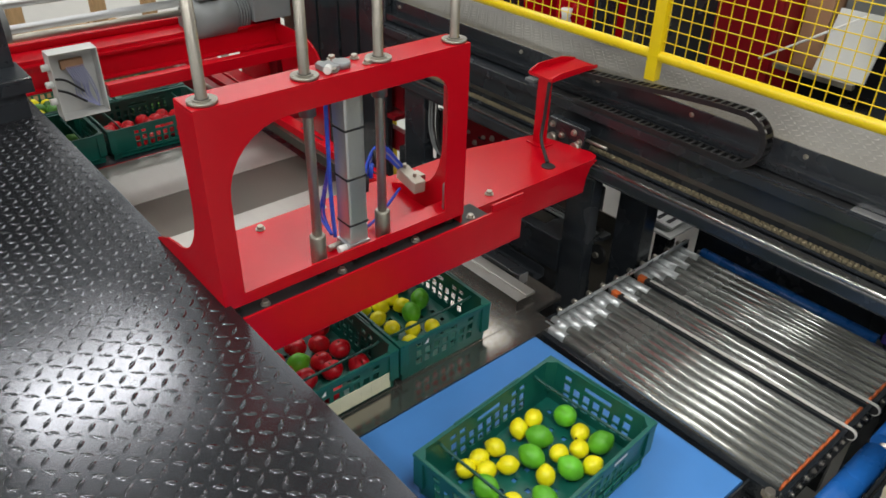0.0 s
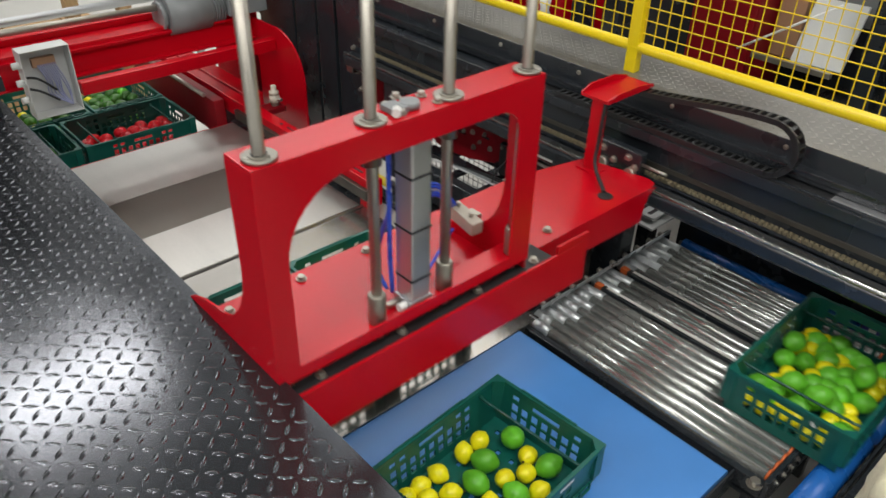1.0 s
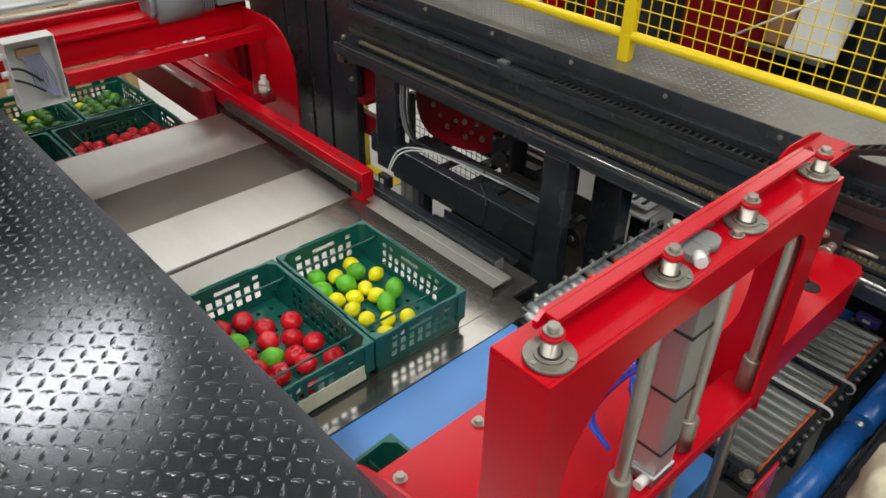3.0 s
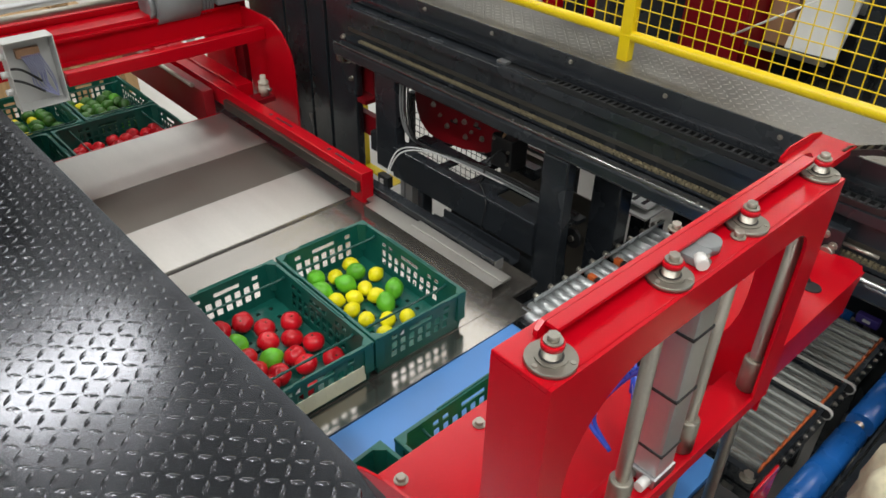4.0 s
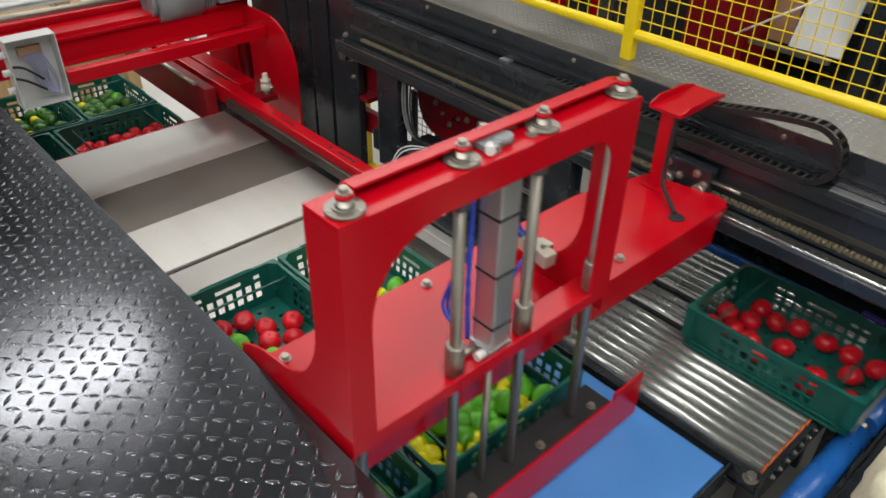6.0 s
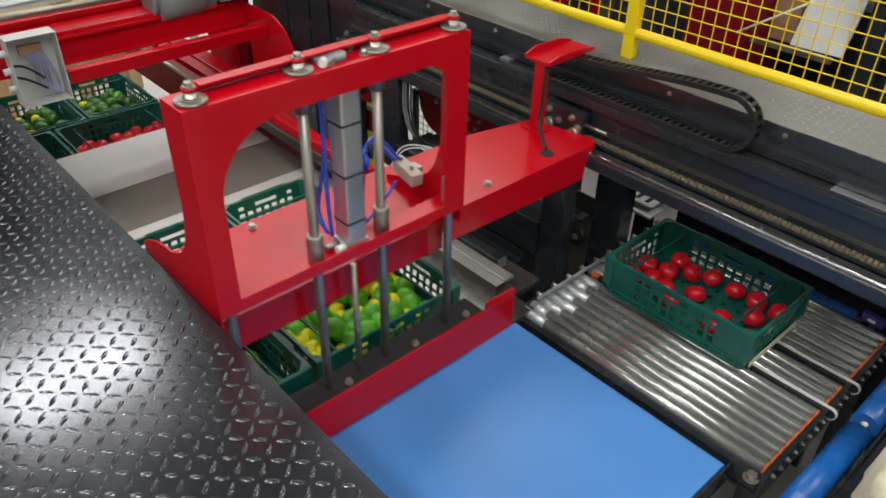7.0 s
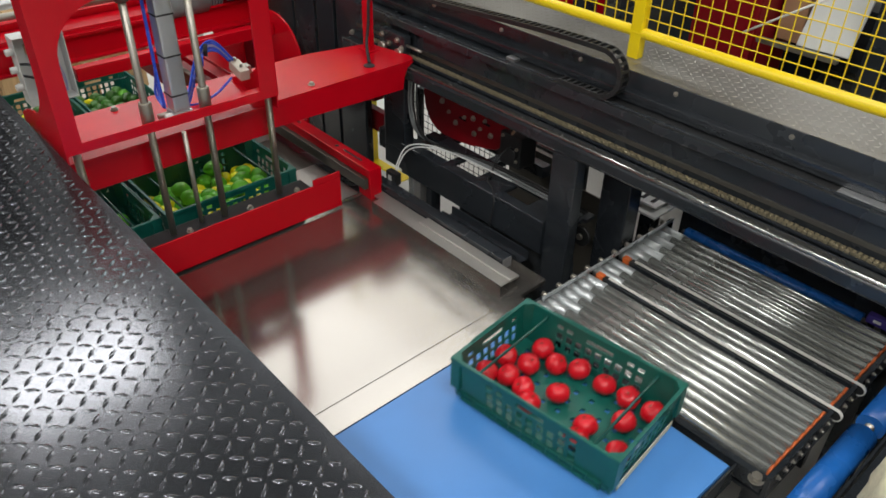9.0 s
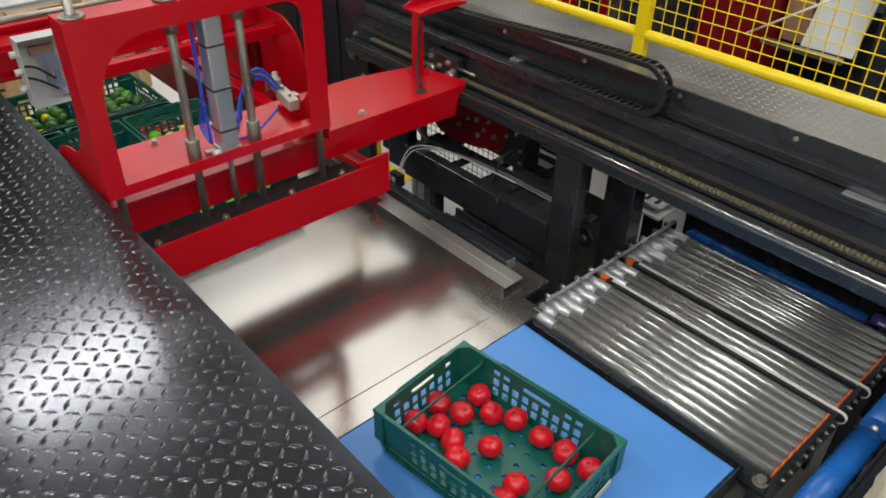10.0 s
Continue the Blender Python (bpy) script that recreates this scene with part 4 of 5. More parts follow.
def gantry():
    g = thing("gantry_pusher", "red steel gantry carriage with lowering pusher plate", "machine carriage")
    part("front_plate", ring_plate(B(), ((GY0, BOT_Z), (GY1, TOP_Z)), arch(-1.035, -0.375, 0.62, 1.055, 0.17, 0.07), -0.006, 0.0), RED, g)
    part("top_plate", box(B(), -0.10, -0.0065, GY0, GY1, TOP_Z - 0.008, TOP_Z, 0.002), RED, g)
    curve = [(-0.006, TRAY_Z - 0.01), (-0.006, TOP_Z - 0.0085), (-0.10, TOP_Z - 0.0085), (-0.10, 0.86)]
    for k in range(9):
        a = math.pi / 2 * k / 8
        curve.append((-0.10 - 0.17 * (1 - math.cos(a)), 0.86 - 0.205 * math.sin(a)))
    curve += [(-0.335, 0.640), (-0.40, 0.612), (-0.43, 0.593), (-0.43, TRAY_Z - 0.01)]
    part("side_plate", extrude(B(), curve, "y", GY0, GY0 + 0.006), RED, g)
    curve2 = [(-0.006, TRAY_Z + 0.0005), (-0.006, TOP_Z - 0.0085), (-0.10, TOP_Z - 0.0085), (-0.10, 0.80)]
    for k in range(7):
        a = math.pi / 2 * k / 6
        curve2.append((-0.10 - 0.12 * (1 - math.cos(a)), 0.80 - 0.19 * math.sin(a)))
    curve2 += [(-0.27, 0.575), (-0.36, TRAY_Z + 0.015), (-0.36, TRAY_Z + 0.0005)]
    part("side_plate", extrude(B(), curve2, "y", GY1 - 0.006, GY1), RED, g)
    tray = extrude(B(), [(-0.425, GY0 + 0.0065), (-0.055, GY0 + 0.0065), (-0.055, GY1), (-0.070, GY1 + 0.02), (-0.070, 0.405), (-0.085, 0.44), (-0.12, 0.45), (-0.36, 0.40), (-0.425, 0.10)], "z", TRAY_Z - 0.008, TRAY_Z)
    part("tray", tray, RED, g)
    part("tray_flange", box(B(), -0.088, -0.0065, GY0 + 0.0065, GY1 - 0.0065, 0.586, 0.597, 0.001), RED, g)
    part("tray_skirt", extrude(B(), [(-0.30, 0.42), (-0.30, TRAY_Z - 0.0085), (0.43, TRAY_Z - 0.0085), (0.395, 0.50), (0.378, 0.46), (0.37, 0.405)], "x", -0.076, -0.0705), RED, g)
    part("tray_skirt", box(B(), -0.425, -0.419, GY0 + 0.007, 0.10, 0.46, TRAY_Z - 0.0085), RED, g)
    part("inner_skirt", box(B(), -0.098, -0.092, GY0 + 0.007, GY1, 0.39, TRAY_Z - 0.0085, 0.001), RED, g)
    for y in RODS_Y:
        f = part("rod_flange", rod(B(), (ROD_X, y, TOP_Z + 0.0005), (ROD_X, y, TOP_Z + 0.008), 0.034, 28), FLANGE, g, "round dull steel guide flange")
        part("hub", rod(B(), (ROD_X, y, TOP_Z + 0.0082), (ROD_X, y, TOP_Z + 0.0105), 0.0215, 24), FLANGE, f)
        part("bore", rod(B(), (ROD_X, y, TOP_Z + 0.0106), (ROD_X, y, TOP_Z + 0.0112), 0.0162, 24), RUBBER, f)
        for k in range(3):
            a = radians(25 + 120 * k)
            part("flange_screw", rod(B(), (ROD_X + 0.028 * math.cos(a), y + 0.028 * math.sin(a), TOP_Z + 0.008), (ROD_X + 0.028 * math.cos(a), y + 0.028 * math.sin(a), TOP_Z + 0.0095), 0.0036, 8), CHROME, f)
        part("upper_bushing", lathe(B(), [(0.021, 0), (0.021, 0.085)], (ROD_X, y, TOP_Z - 0.095), 20), FLANGE, g)
        part("lower_bushing", lathe(B(), [(0.019, 0), (0.022, 0.004), (0.022, 0.081), (0.019, 0.086)], (ROD_X, y, 0.5975), 20), FLANGE, g)
    cyl = part("air_cylinder", box(B(), -0.075, -0.015, -0.705, -0.645, 0.623, 1.085, 0.008), ALU, g, "grey aluminium air cylinder")
    for z in (0.68, 0.82, 0.96):
        part("strap", box(B(), -0.077, -0.013, -0.707, -0.643, z, z + 0.006, 0.002), RUBBER, cyl)
    part("end_block", box(B(), -0.08, -0.012, -0.71, -0.64, 0.5975, 0.6225, 0.004), ALU, cyl)
    part("cylinder_head", rod(B(), (-0.045, -0.685, TOP_Z + 0.0005), (-0.045, -0.685, TOP_Z + 0.016), 0.022, 24), GREYPAINT, g, "grey cylinder head")
    part("head_block", box(B(), -0.075, -0.025, -0.742, -0.702, TOP_Z + 0.0005, TOP_Z + 0.014, 0.003), GREYPAINT, g)
    for dx, dy in ((-0.03, -0.05), (0.025, -0.045), (-0.03, 0.05), (0.025, 0.055), (-0.06, 0.0)):
        part("head_bolt", hexbolt(B(), (-0.05 + dx * 0.9, -0.675 + dy, TOP_Z + 0.0005), 0.008, 0.009), CHROME, g)
    part("air_fitting", rod(B(), (-0.03, -0.73, TOP_Z + 0.012), (-0.015, -0.745, TOP_Z + 0.012), 0.010, 10), WHITE, g)
    for x, y in ((-0.385, -0.793), (-0.383, -1.013), (-0.382, -0.573), (-0.115, -0.08)):
        part("tray_bolt", hexbolt(B(), (x, y, TRAY_Z + 0.0005), 0.010, 0.010), CHROME, g)
    v = part("valve_block", box(B(), -0.02, 0.02, -0.055, 0.055, -0.02, 0.02, 0.004), BEIGEPLASTIC, g, "pale beige pneumatic valve block")
    v.rotation_euler = (radians(-6), 0, radians(-96))
    v.location = (-0.205, -0.345, 0.635)
    part("valve_port", rod(B(), (0.0, -0.04, 0.021), (0.0, -0.04, 0.035), 0.006, 8), CHROME, v)
    part("valve_port", rod(B(), (0.0, 0.02, 0.021), (0.0, 0.02, 0.035), 0.006, 8), CHROME, v)
    part("valve_foot", box(B(), -0.22, -0.18, -0.3235, -0.3065, 0.62, 0.65), CHROME, g)
    for k in range(5):
        o = 0.009 * k
        part("air_hose", tube(B(), spline([(-0.09, -0.64, 0.605 + o), (-0.14, -0.59, 0.60 + o), (-0.21, -0.52, 0.67 + o), (-0.26, -0.45, 0.71 + o), (-0.265, -0.40, 0.705 + o), (-0.25, -0.36 + 0.5 * o, 0.66)]), 0.0045, 7), WIRE if k == 2 else BLUEHOSE, g, "blue pneumatic hose")
    for k in range(4):
        part("cable_clip", rod(B(), (-0.175 - 0.022 * k, -0.556 + 0.033 * k, 0.628 + 0.026 * k), (-0.181 - 0.022 * k, -0.548 + 0.033 * k, 0.672 + 0.026 * k), 0.008, 8), RUBBER if k % 2 else BLUEHOSE, g)
    part("air_hose", tube(B(), spline([(-0.09, -0.63, 0.605), (-0.14, -0.55, 0.575), (-0.20, -0.45, 0.57), (-0.23, -0.37, 0.60)]), 0.0045, 7), BLUEHOSE, g, "blue pneumatic hose")
    part("air_hose", tube(B(), spline([(-0.080, -0.715, 1.10), (-0.082, -0.716, 0.9), (-0.084, -0.716, 0.75), (-0.085, -0.71, 0.62)]), 0.006, 7), BLUEHOSE, g, "blue pneumatic hose")
    part("hose_nut", rod(B(), (-0.03, -0.7105, 0.612), (-0.03, -0.735, 0.612), 0.011, 8), WHITE, g)
    part("hose_nut", rod(B(), (-0.06, -0.7105, 0.608), (-0.06, -0.75, 0.608), 0.009, 8), CHROME, g)
    for k in range(2):
        o = 0.008 * k
        part("air_hose", tube(B(), spline(hose_loop(o)), 0.0045, 7), BLUEHOSE, g, "blue pneumatic hose")
    # arm that leads the drag chain over the rail
    part("chain_arm", box(B(), -0.315, -0.268, 0.335, 0.362, TRAY_Z + 0.0005, 0.793, 0.004), RED, g)
    part("arm_foot", box(B(), -0.335, -0.25, 0.32, 0.378, TRAY_Z + 0.0003, TRAY_Z + 0.006, 0.001), RED, g)
    part("arm_head", extrude(B(), [(0.325, 0.7935), (0.325, 0.803), (0.575, 0.803), (0.575, 0.797)], "x", -0.350, -0.245), RED, g)
    for x, top in ((-0.3555, 0.826), (-0.2445, 0.818)):
        part("head_flange", extrude(B(), [(0.325, 0.7935), (0.325, 0.808), (0.37, top), (0.50, top), (0.575, 0.808), (0.575, 0.797)], "x", x, x + 0.005), RED, g)
    part("arm_cable", tube(B(), spline([(-0.262, 0.340, 0.79), (-0.259, 0.331, 0.74), (-0.257, 0.325, 0.66), (-0.24, 0.30, 0.58), (-0.15, 0.245, TRAY_Z + 0.003)]), 0.007, 8), RUBBER, g, "black cable")
    part("cable_hole", lathe(B(), [(0.026, 0), (0.024, 0.003)], (-0.135, 0.232, TRAY_Z + 0.0005), 18), RUBBER, g)
    part("carriage", box(B(), -0.345, -0.16, 0.452, 0.492, 0.515, 0.60, 0.006), BLACK, g, "black carriage block on the rail")
    for x in (-0.31, -0.19):
        part("carriage_wheel", rod(B(), (x, 0.43, 0.522), (x, 0.4515, 0.522), 0.022, 18), CHROME, g)
    for x, z in ((-0.32, 0.575), (-0.27, 0.545), (-0.21, 0.575), (-0.18, 0.545)):
        part("carriage_bolt", hexbolt(B(), (x, 0.4515, z), 0.009, 0.010, "y"), CHROME, g)
    part("carriage_screw", rod(B(), (-0.16, 0.465, 0.56), (-0.06, 0.465, 0.56), 0.006, 10), CHROME, g)
    return g


def pusher(g):
    p = part("pusher_plate", box(B(), 0.02, 0.028, -1.06, -0.065, 0.012, 0.155, 0.002), RED, g, "red pusher apron plate on four rods")
    part("pusher_corner", box(B(), 0.02, 0.028, -0.20, -0.065, 0.1555, 0.182, 0.002), RED, p)
    part("shelf", box(B(), -0.075, 0.0195, -1.06, -0.20, 0.135, 0.142), RUBBER, p, "black steel angle shelf")
    part("shelf_lip", box(B(), -0.08, -0.0755, -1.06, -0.20, 0.02, 0.142), PLASTIC, p)
    for y in RODS_Y:
        r = part("guide_rod", rod(B(), (ROD_X, y, 0.1425), (ROD_X, y, 1.145), 0.0130, 18), CHROME, p, "bright steel guide rod")
        part("rod_cap", rod(B(), (ROD_X, y, 1.1455), (ROD_X, y, 1.153), 0.0155, 18), RED, r)
        part("rod_bolt", hexbolt(B(), (ROD_X, y, 1.1535), 0.0085, 0.008), CHROME, r)
    part("piston_rod", rod(B(), (-0.045, -0.675, 0.1425), (-0.045, -0.675, 0.53), 0.009, 14), CHROME, p)
    part("cross_bar", extrude(B(), [(-1.035, 1.122), (-1.035, 1.134), (-1.022, 1.144), (-0.32, 1.144), (-0.29, 1.138), (-0.27, 1.122)], "x", -0.082, -0.074), RED, p, "red cross bar joining the rods")
    part("bar_top", box(B(), -0.0735, -0.052, -1.022, -0.32, 1.138, 1.144, 0.001), RED, p)
    for y in (-0.98, -0.74, -0.48, -0.26):
        part("shelf_bolt", hexbolt(B(), (-0.01, y, 0.1425), 0.009, 0.010), CHROME, p)
    return p


GANTRY = gantry()
PUSHER = pusher(GANTRY)


# ---- drag chain ----
CHAIN_Y, CHAIN_R, CHAIN_LOW = 0.53, 0.086, 0.6665
PITCH = 0.028


def chain_links():
    c = thing("drag_chain", "black plastic drag chain for cables in a tray", "cable chain")
    bm = B()
    for y in (-0.021, 0.021):
        extrude(bm, [(-0.0165, -0.009), (0.010, -0.009), (0.0165, -0.004), (0.0165, 0.004), (0.010, 0.009), (-0.0165, 0.009)], "y", y - 0.003, y + 0.003)
    box(bm, -0.006, 0.004, -0.018, 0.018, 0.005, 0.009)
    box(bm, -0.006, 0.004, -0.018, 0.018, -0.009, -0.005)
    first = part("link", bm, DRAGPLASTIC, c)
    out = [first]
    for k in range(59):
        o = new("link", first.data)
        o.parent = c
        out.append(o)
    return out


LINKS = chain_links()


# ---- crates ----
def crate_model():
    """Ventilated stacking crate, 600 by 400 mm, with two bale bars."""
    c = thing("produce_crate", "dark green ventilated plastic produce crate", "crate", "produce crates")
    H = 0.20

    def cuts(spans, lo, hi):
        return [lo] + [v for s in spans for v in s] + [hi]

    def side(length, offset, along_x, sign):
        half = length / 2
        n = 9 if along_x else 7
        cols = [(-(n - 1) / 2 * 0.038 + k * 0.038 - 0.012, -(n - 1) / 2 * 0.038 + k * 0.038 + 0.012) for k in range(n)]
        us = cuts(cols, -half, half)
        vs = [0.0, 0.045, 0.078, 0.088, 0.121, 0.138, 0.158, 0.178]

        def solid(i, j):
            if j in (1, 3):
                return i % 2 == 0
            if j == 5:
                k = (i - 1) // 2
                mid = n // 2
                if i % 2:
                    return not (abs(k - mid) <= 1 or abs(k - mid) >= 3)
                return not (abs(i - (2 * mid + 1)) <= 2)
            return True

        def place(u, v, w):
            taper = 0.012 * (1 - v / H)
            if along_x:
                return (u * (1 - 0.03 * (1 - v / H)), sign * (offset - taper - w), v)
            return (sign * (offset - taper - w), u * (1 - 0.03 * (1 - v / H)), v)
        return part("side_wall" if along_x else "end_wall", holed_panel(B(), place, us, vs, solid, 0.004), GREEN, c)

    for s in (-1, 1):
        side(0.588, 0.194, True, s)
        side(0.376, 0.294, False, s)
    cols = [(-0.232 + 0.058 * k - 0.008, -0.232 + 0.058 * k + 0.008) for k in range(9)]
    rows = [(-0.13 + 0.052 * k - 0.008, -0.13 + 0.052 * k + 0.008) for k in range(6)]
    part("base", holed_panel(B(), lambda u, v, w: (u, v, 0.003 + w), cuts(cols, -0.278, 0.278), cuts(rows, -0.178, 0.178), lambda i, j: not (i % 2 and j % 2), 0.006), GREEN, c)
    for s in (-1, 1):
        part("rim", box(B(), -0.299, 0.299, s * 0.187, s * 0.199, 0.178, 0.193, 0.002), GREEN, c)
        part("rim", box(B(), s * 0.287, s * 0.299, -0.186, 0.186, 0.178, 0.193, 0.002), GREEN, c)
        part("top_lip", box(B(), -0.14, 0.14, s * 0.193, s * 0.199, 0.1932, 0.198, 0.001), GREEN, c)
        part("top_lip", box(B(), s * 0.293, s * 0.299, -0.10, 0.10, 0.1932, 0.198, 0.001), GREEN, c)
        comb = [(-0.256, 0.010), (0.257, 0.010)]
        for k in reversed(range(12)):
            x = -0.253 + 0.046 * k
            comb += [(x + 0.002, 0.016), (x + 0.002, 0.044), (x - 0.002, 0.044), (x - 0.002, 0.016)]
        comb = comb[:-1] + [(-0.256, 0.016)]
        part("wall_ribs", extrude(B(), [(x, z) for x, z in comb], "y", s * 0.1935 - 0.0035, s * 0.1935 + 0.0035), GREEN, c)
        part("lower_rib", box(B(), -0.28, 0.28, s * 0.186, s * 0.1925, 0.03, 0.036, 0.001), GREEN, c)
        for q in (-1, 1):
            part("corner_post", extrude(B(), [(s * 0.297, q * 0.197), (s * 0.262, q * 0.197), (s * 0.262, q * 0.185), (s * 0.285, q * 0.162), (s * 0.297, q * 0.162)], "z", 0.05, 0.1945), GREEN, c)
        bar = B()
        tube(bar, [(s * 0.205, -0.186, 0.168), (s * 0.205, -0.17, 0.160), (s * 0.205, 0.17, 0.160), (s * 0.205, 0.186, 0.168)], 0.0052, 8)
        part("bale_bar", bar, DARKGREEN, c, "green coated steel bale bar")
        part("arrow_mark", extrude(B(), [(-0.095, 0.146), (-0.078, 0.146), (-0.078, 0.168)], "x", s * 0.2946, s * 0.2952), LABEL, c, "small white arrow mark")
    return c


def fruit_mesh(kind, seed):
    rng = random.Random(seed)
    bm = B()
    bmesh.ops.create_uvsphere(bm, u_segments=20, v_segments=14, radius=1.0)
    for v in bm.verts:
        x, y, z = v.co
        if kind == "tomato":
            rr = math.hypot(x, y)
            lobes = 1 + 0.035 * math.cos(5 * math.atan2(y, x)) * rr
            z *= 0.86
            if z > 0:
                z -= 0.22 * math.exp(-(rr / 0.28) ** 2)
            v.co = Vector((x * lobes, y * lobes, z)) * 0.038
        elif kind in ("lime", "dark_lime"):
            k = max(0.0, abs(z) - 0.86) * 1.0
            v.co = Vector((x * 0.96, y * 0.96, z * 1.08 + math.copysign(k, z))) * 0.0365
        else:
            k = max(0.0, abs(z) - 0.88) * 1.2
            v.co = Vector((x * 0.97, y * 0.97, z * 1.03 + math.copysign(k, z))) * 0.0295
        v.co += v.co.normalized() * 0.0012 * noise.noise(v.co * 60 + Vector((seed, 0, 0)))
    for f in bm.faces:
        f.smooth = True
    if kind == "tomato":
        rod(bm, (0, 0, 0.022), (0.002, 0, 0.029), 0.003, 6, mi=1)
    else:
        rod(bm, (0, 0, 0.0365), (0, 0, 0.0395), 0.0035, 6, mi=1)
    me = bpy.data.meshes.new(kind)
    bm.to_mesh(me)
    bm.free()
    me.materials.append({"tomato": TOMATO, "lime": LIME, "dark_lime": DARKLIME, "lemon": LEMON}[kind])
    me.materials.append(STEM)
    return me


FRUIT = {k: [fruit_mesh(k, s) for s in range(3)] for k in ("tomato", "lime", "dark_lime", "lemon")}
FRUIT_R = {"tomato": 0.033, "lime": 0.0355, "dark_lime": 0.0355, "lemon": 0.0285}
FRUIT_LABEL = {"tomato": "glossy ripe red tomato in a green crate", "lime": "green lime with dimpled peel in a crate", "dark_lime": "dark green lime in a crate on the lift", "lemon": "bright yellow lemon in a green crate"}


def settle(spots, kinds, rng):
    """Fruit resting in a crate: (kind, pose in the crate)."""
    out = []
    placed = []
    for (x, y), kind in zip(spots, kinds):
        r = FRUIT_R[kind]
        z = 0.0095 + r
        for px, py, pz, pr in placed:
            d = math.hypot(px - x, py - y)
            reach = (r + pr) * 0.96
            if d < reach * 0.62:
                z = max(z, pz + math.sqrt(reach ** 2 - d ** 2))
        placed.append((x, y, z, r))
        tilt = (rng.uniform(-35, 35), rng.uniform(-35, 35)) if kind == "tomato" else (rng.uniform(50, 130), rng.uniform(-40, 40))
        out.append((kind, pose(x, y, z, tilt[0], tilt[1], rng.uniform(0, 360))))
    return out


def scattered(n, mix, seed, top=1.0):
    """A heap of n fruit over the crate floor; mix lists the kinds in turn."""
    rng = random.Random(seed)
    spots, tries = [], 0
    while len(spots) < n and tries < 4000:
        tries += 1
        p = (rng.uniform(-0.24, 0.24), rng.uniform(-0.145, 0.145))
        near = 0.062 if len(spots) < 30 else 0.038
        if all(math.hypot(p[0] - q[0], p[1] - q[1]) > near for q in spots):
            spots.append(p)
    return settle(spots, [mix[rng.randrange(len(mix))] for _ in spots], rng)


T, L_, Y_ = "tomato", "lime", "lemon"
SPOTS_E = [(-0.25, 0.031), (-0.18, 0.145), (-0.171, 0.048), (-0.189, -0.038), (-0.104, 0.11), (-0.035, 0.145), (-0.12, -0.051), (-0.025, 0.007), (0.063, 0.138), (0.148, 0.14), (0.235, 0.137), (0.188, 0.045), (0.111, -0.048), (0.238, -0.075), (-0.25, -0.071), (0.117, -0.109), (-0.07, -0.088)]
SPOTS_C = [(-0.197, -0.087), (-0.191, -0.004), (-0.113, 0.037), (-0.085, 0.127), (-0.046, 0.01), (-0.008, 0.081), (0.056, 0.125), (-0.02, -0.087), (0.072, 0.039), (0.13, 0.045), (0.057, -0.095), (0.115, -0.046), (0.136, -0.099), (0.222, -0.013), (0.164, 0.131), (-0.093, -0.077), (0.035, -0.028)]
SPOTS_D = [(-0.251, 0.111), (-0.221, 0.02), (-0.189, 0.092), (-0.136, 0.148), (-0.251, -0.048), (-0.152, 0.019), (-0.092, 0.063), (-0.014, 0.14), (-0.174, -0.073), (-0.101, -0.06), (-0.072, 0.0), (-0.033, 0.068), (0.033, 0.064), (-0.02, -0.05), (0.055, -0.041), (0.104, 0.016), (0.138, 0.079), (0.158, -0.04)]
# crate A stands crosswise: its long side lies along the belt's travel
SPOTS_A = [(0.168, 0.145), (0.101, 0.148), (0.243, 0.08), (0.117, 0.08), (-0.008, 0.146), (-0.074, 0.15), (0.226, 0.008), (0.234, -0.062), (0.041, 0.046), (0.114, 0.001), (0.172, -0.03), (0.15, -0.095), (-0.13, 0.15), (-0.089, 0.105), (-0.03, 0.075), (0.09, -0.06), (0.02, -0.025), (-0.14, 0.06), (-0.2, 0.0), (-0.12, -0.02), (-0.05, -0.08), (-0.2, -0.1)]
KIND_C = [T, T, T, T, T, T, T, T, T, T, T, T, T, T, T, L_, L_]
KIND_D = [Y_, Y_, L_, Y_, L_, L_, Y_, L_, L_, Y_, Y_, Y_, L_, Y_, Y_, Y_, Y_, Y_]
KIND_A = [Y_, Y_, L_, L_, Y_, Y_, Y_, L_, L_, Y_, Y_, Y_, Y_, Y_, Y_, L_, Y_, L_, Y_, Y_, L_, Y_]
FILL = {
    "E": settle(SPOTS_E, [T] * len(SPOTS_E), random.Random(1)),
    "C": settle(SPOTS_C, KIND_C, random.Random(2)),
    "D": settle(SPOTS_D, KIND_D, random.Random(3)),
    "A": settle(SPOTS_A, KIND_A, random.Random(5)),
    "B": scattered(56, [L_, Y_, L_, Y_, L_], 11),
    "P": scattered(95, [T], 12),
    "Q": scattered(12, [Y_, "dark_lime", Y_], 13),
    "R": scattered(30, ["dark_lime"] * 5 + [L_, Y_], 14),
    "S": scattered(26, ["dark_lime", "dark_lime", Y_], 15),
    "U": scattered(20, [Y_, "dark_lime"], 16),
}
WORDS = {
    "A": "dark green plastic crate of lemons and limes on the belt", "B": "dark green plastic crate heaped with limes and lemons",
    "C": "dark green plastic crate of tomatoes with two limes", "D": "dark green plastic crate of limes and lemons on steel",
    "E": "dark green plastic crate of red tomatoes on the conveyor", "P": "dark green plastic crate of tomatoes on the lift",
    "Q": "dark green plastic crate with a few lemons", "R": "dark green plastic crate half full of limes",
    "S": "dark green plastic crate of limes on the lift", "U": "dark green plastic crate of lemons and limes on the lift",
}
CARD = B()
box(CARD, 0.2905, 0.2925, -0.165, 0.165, 0.016, 0.078, 0.0005)
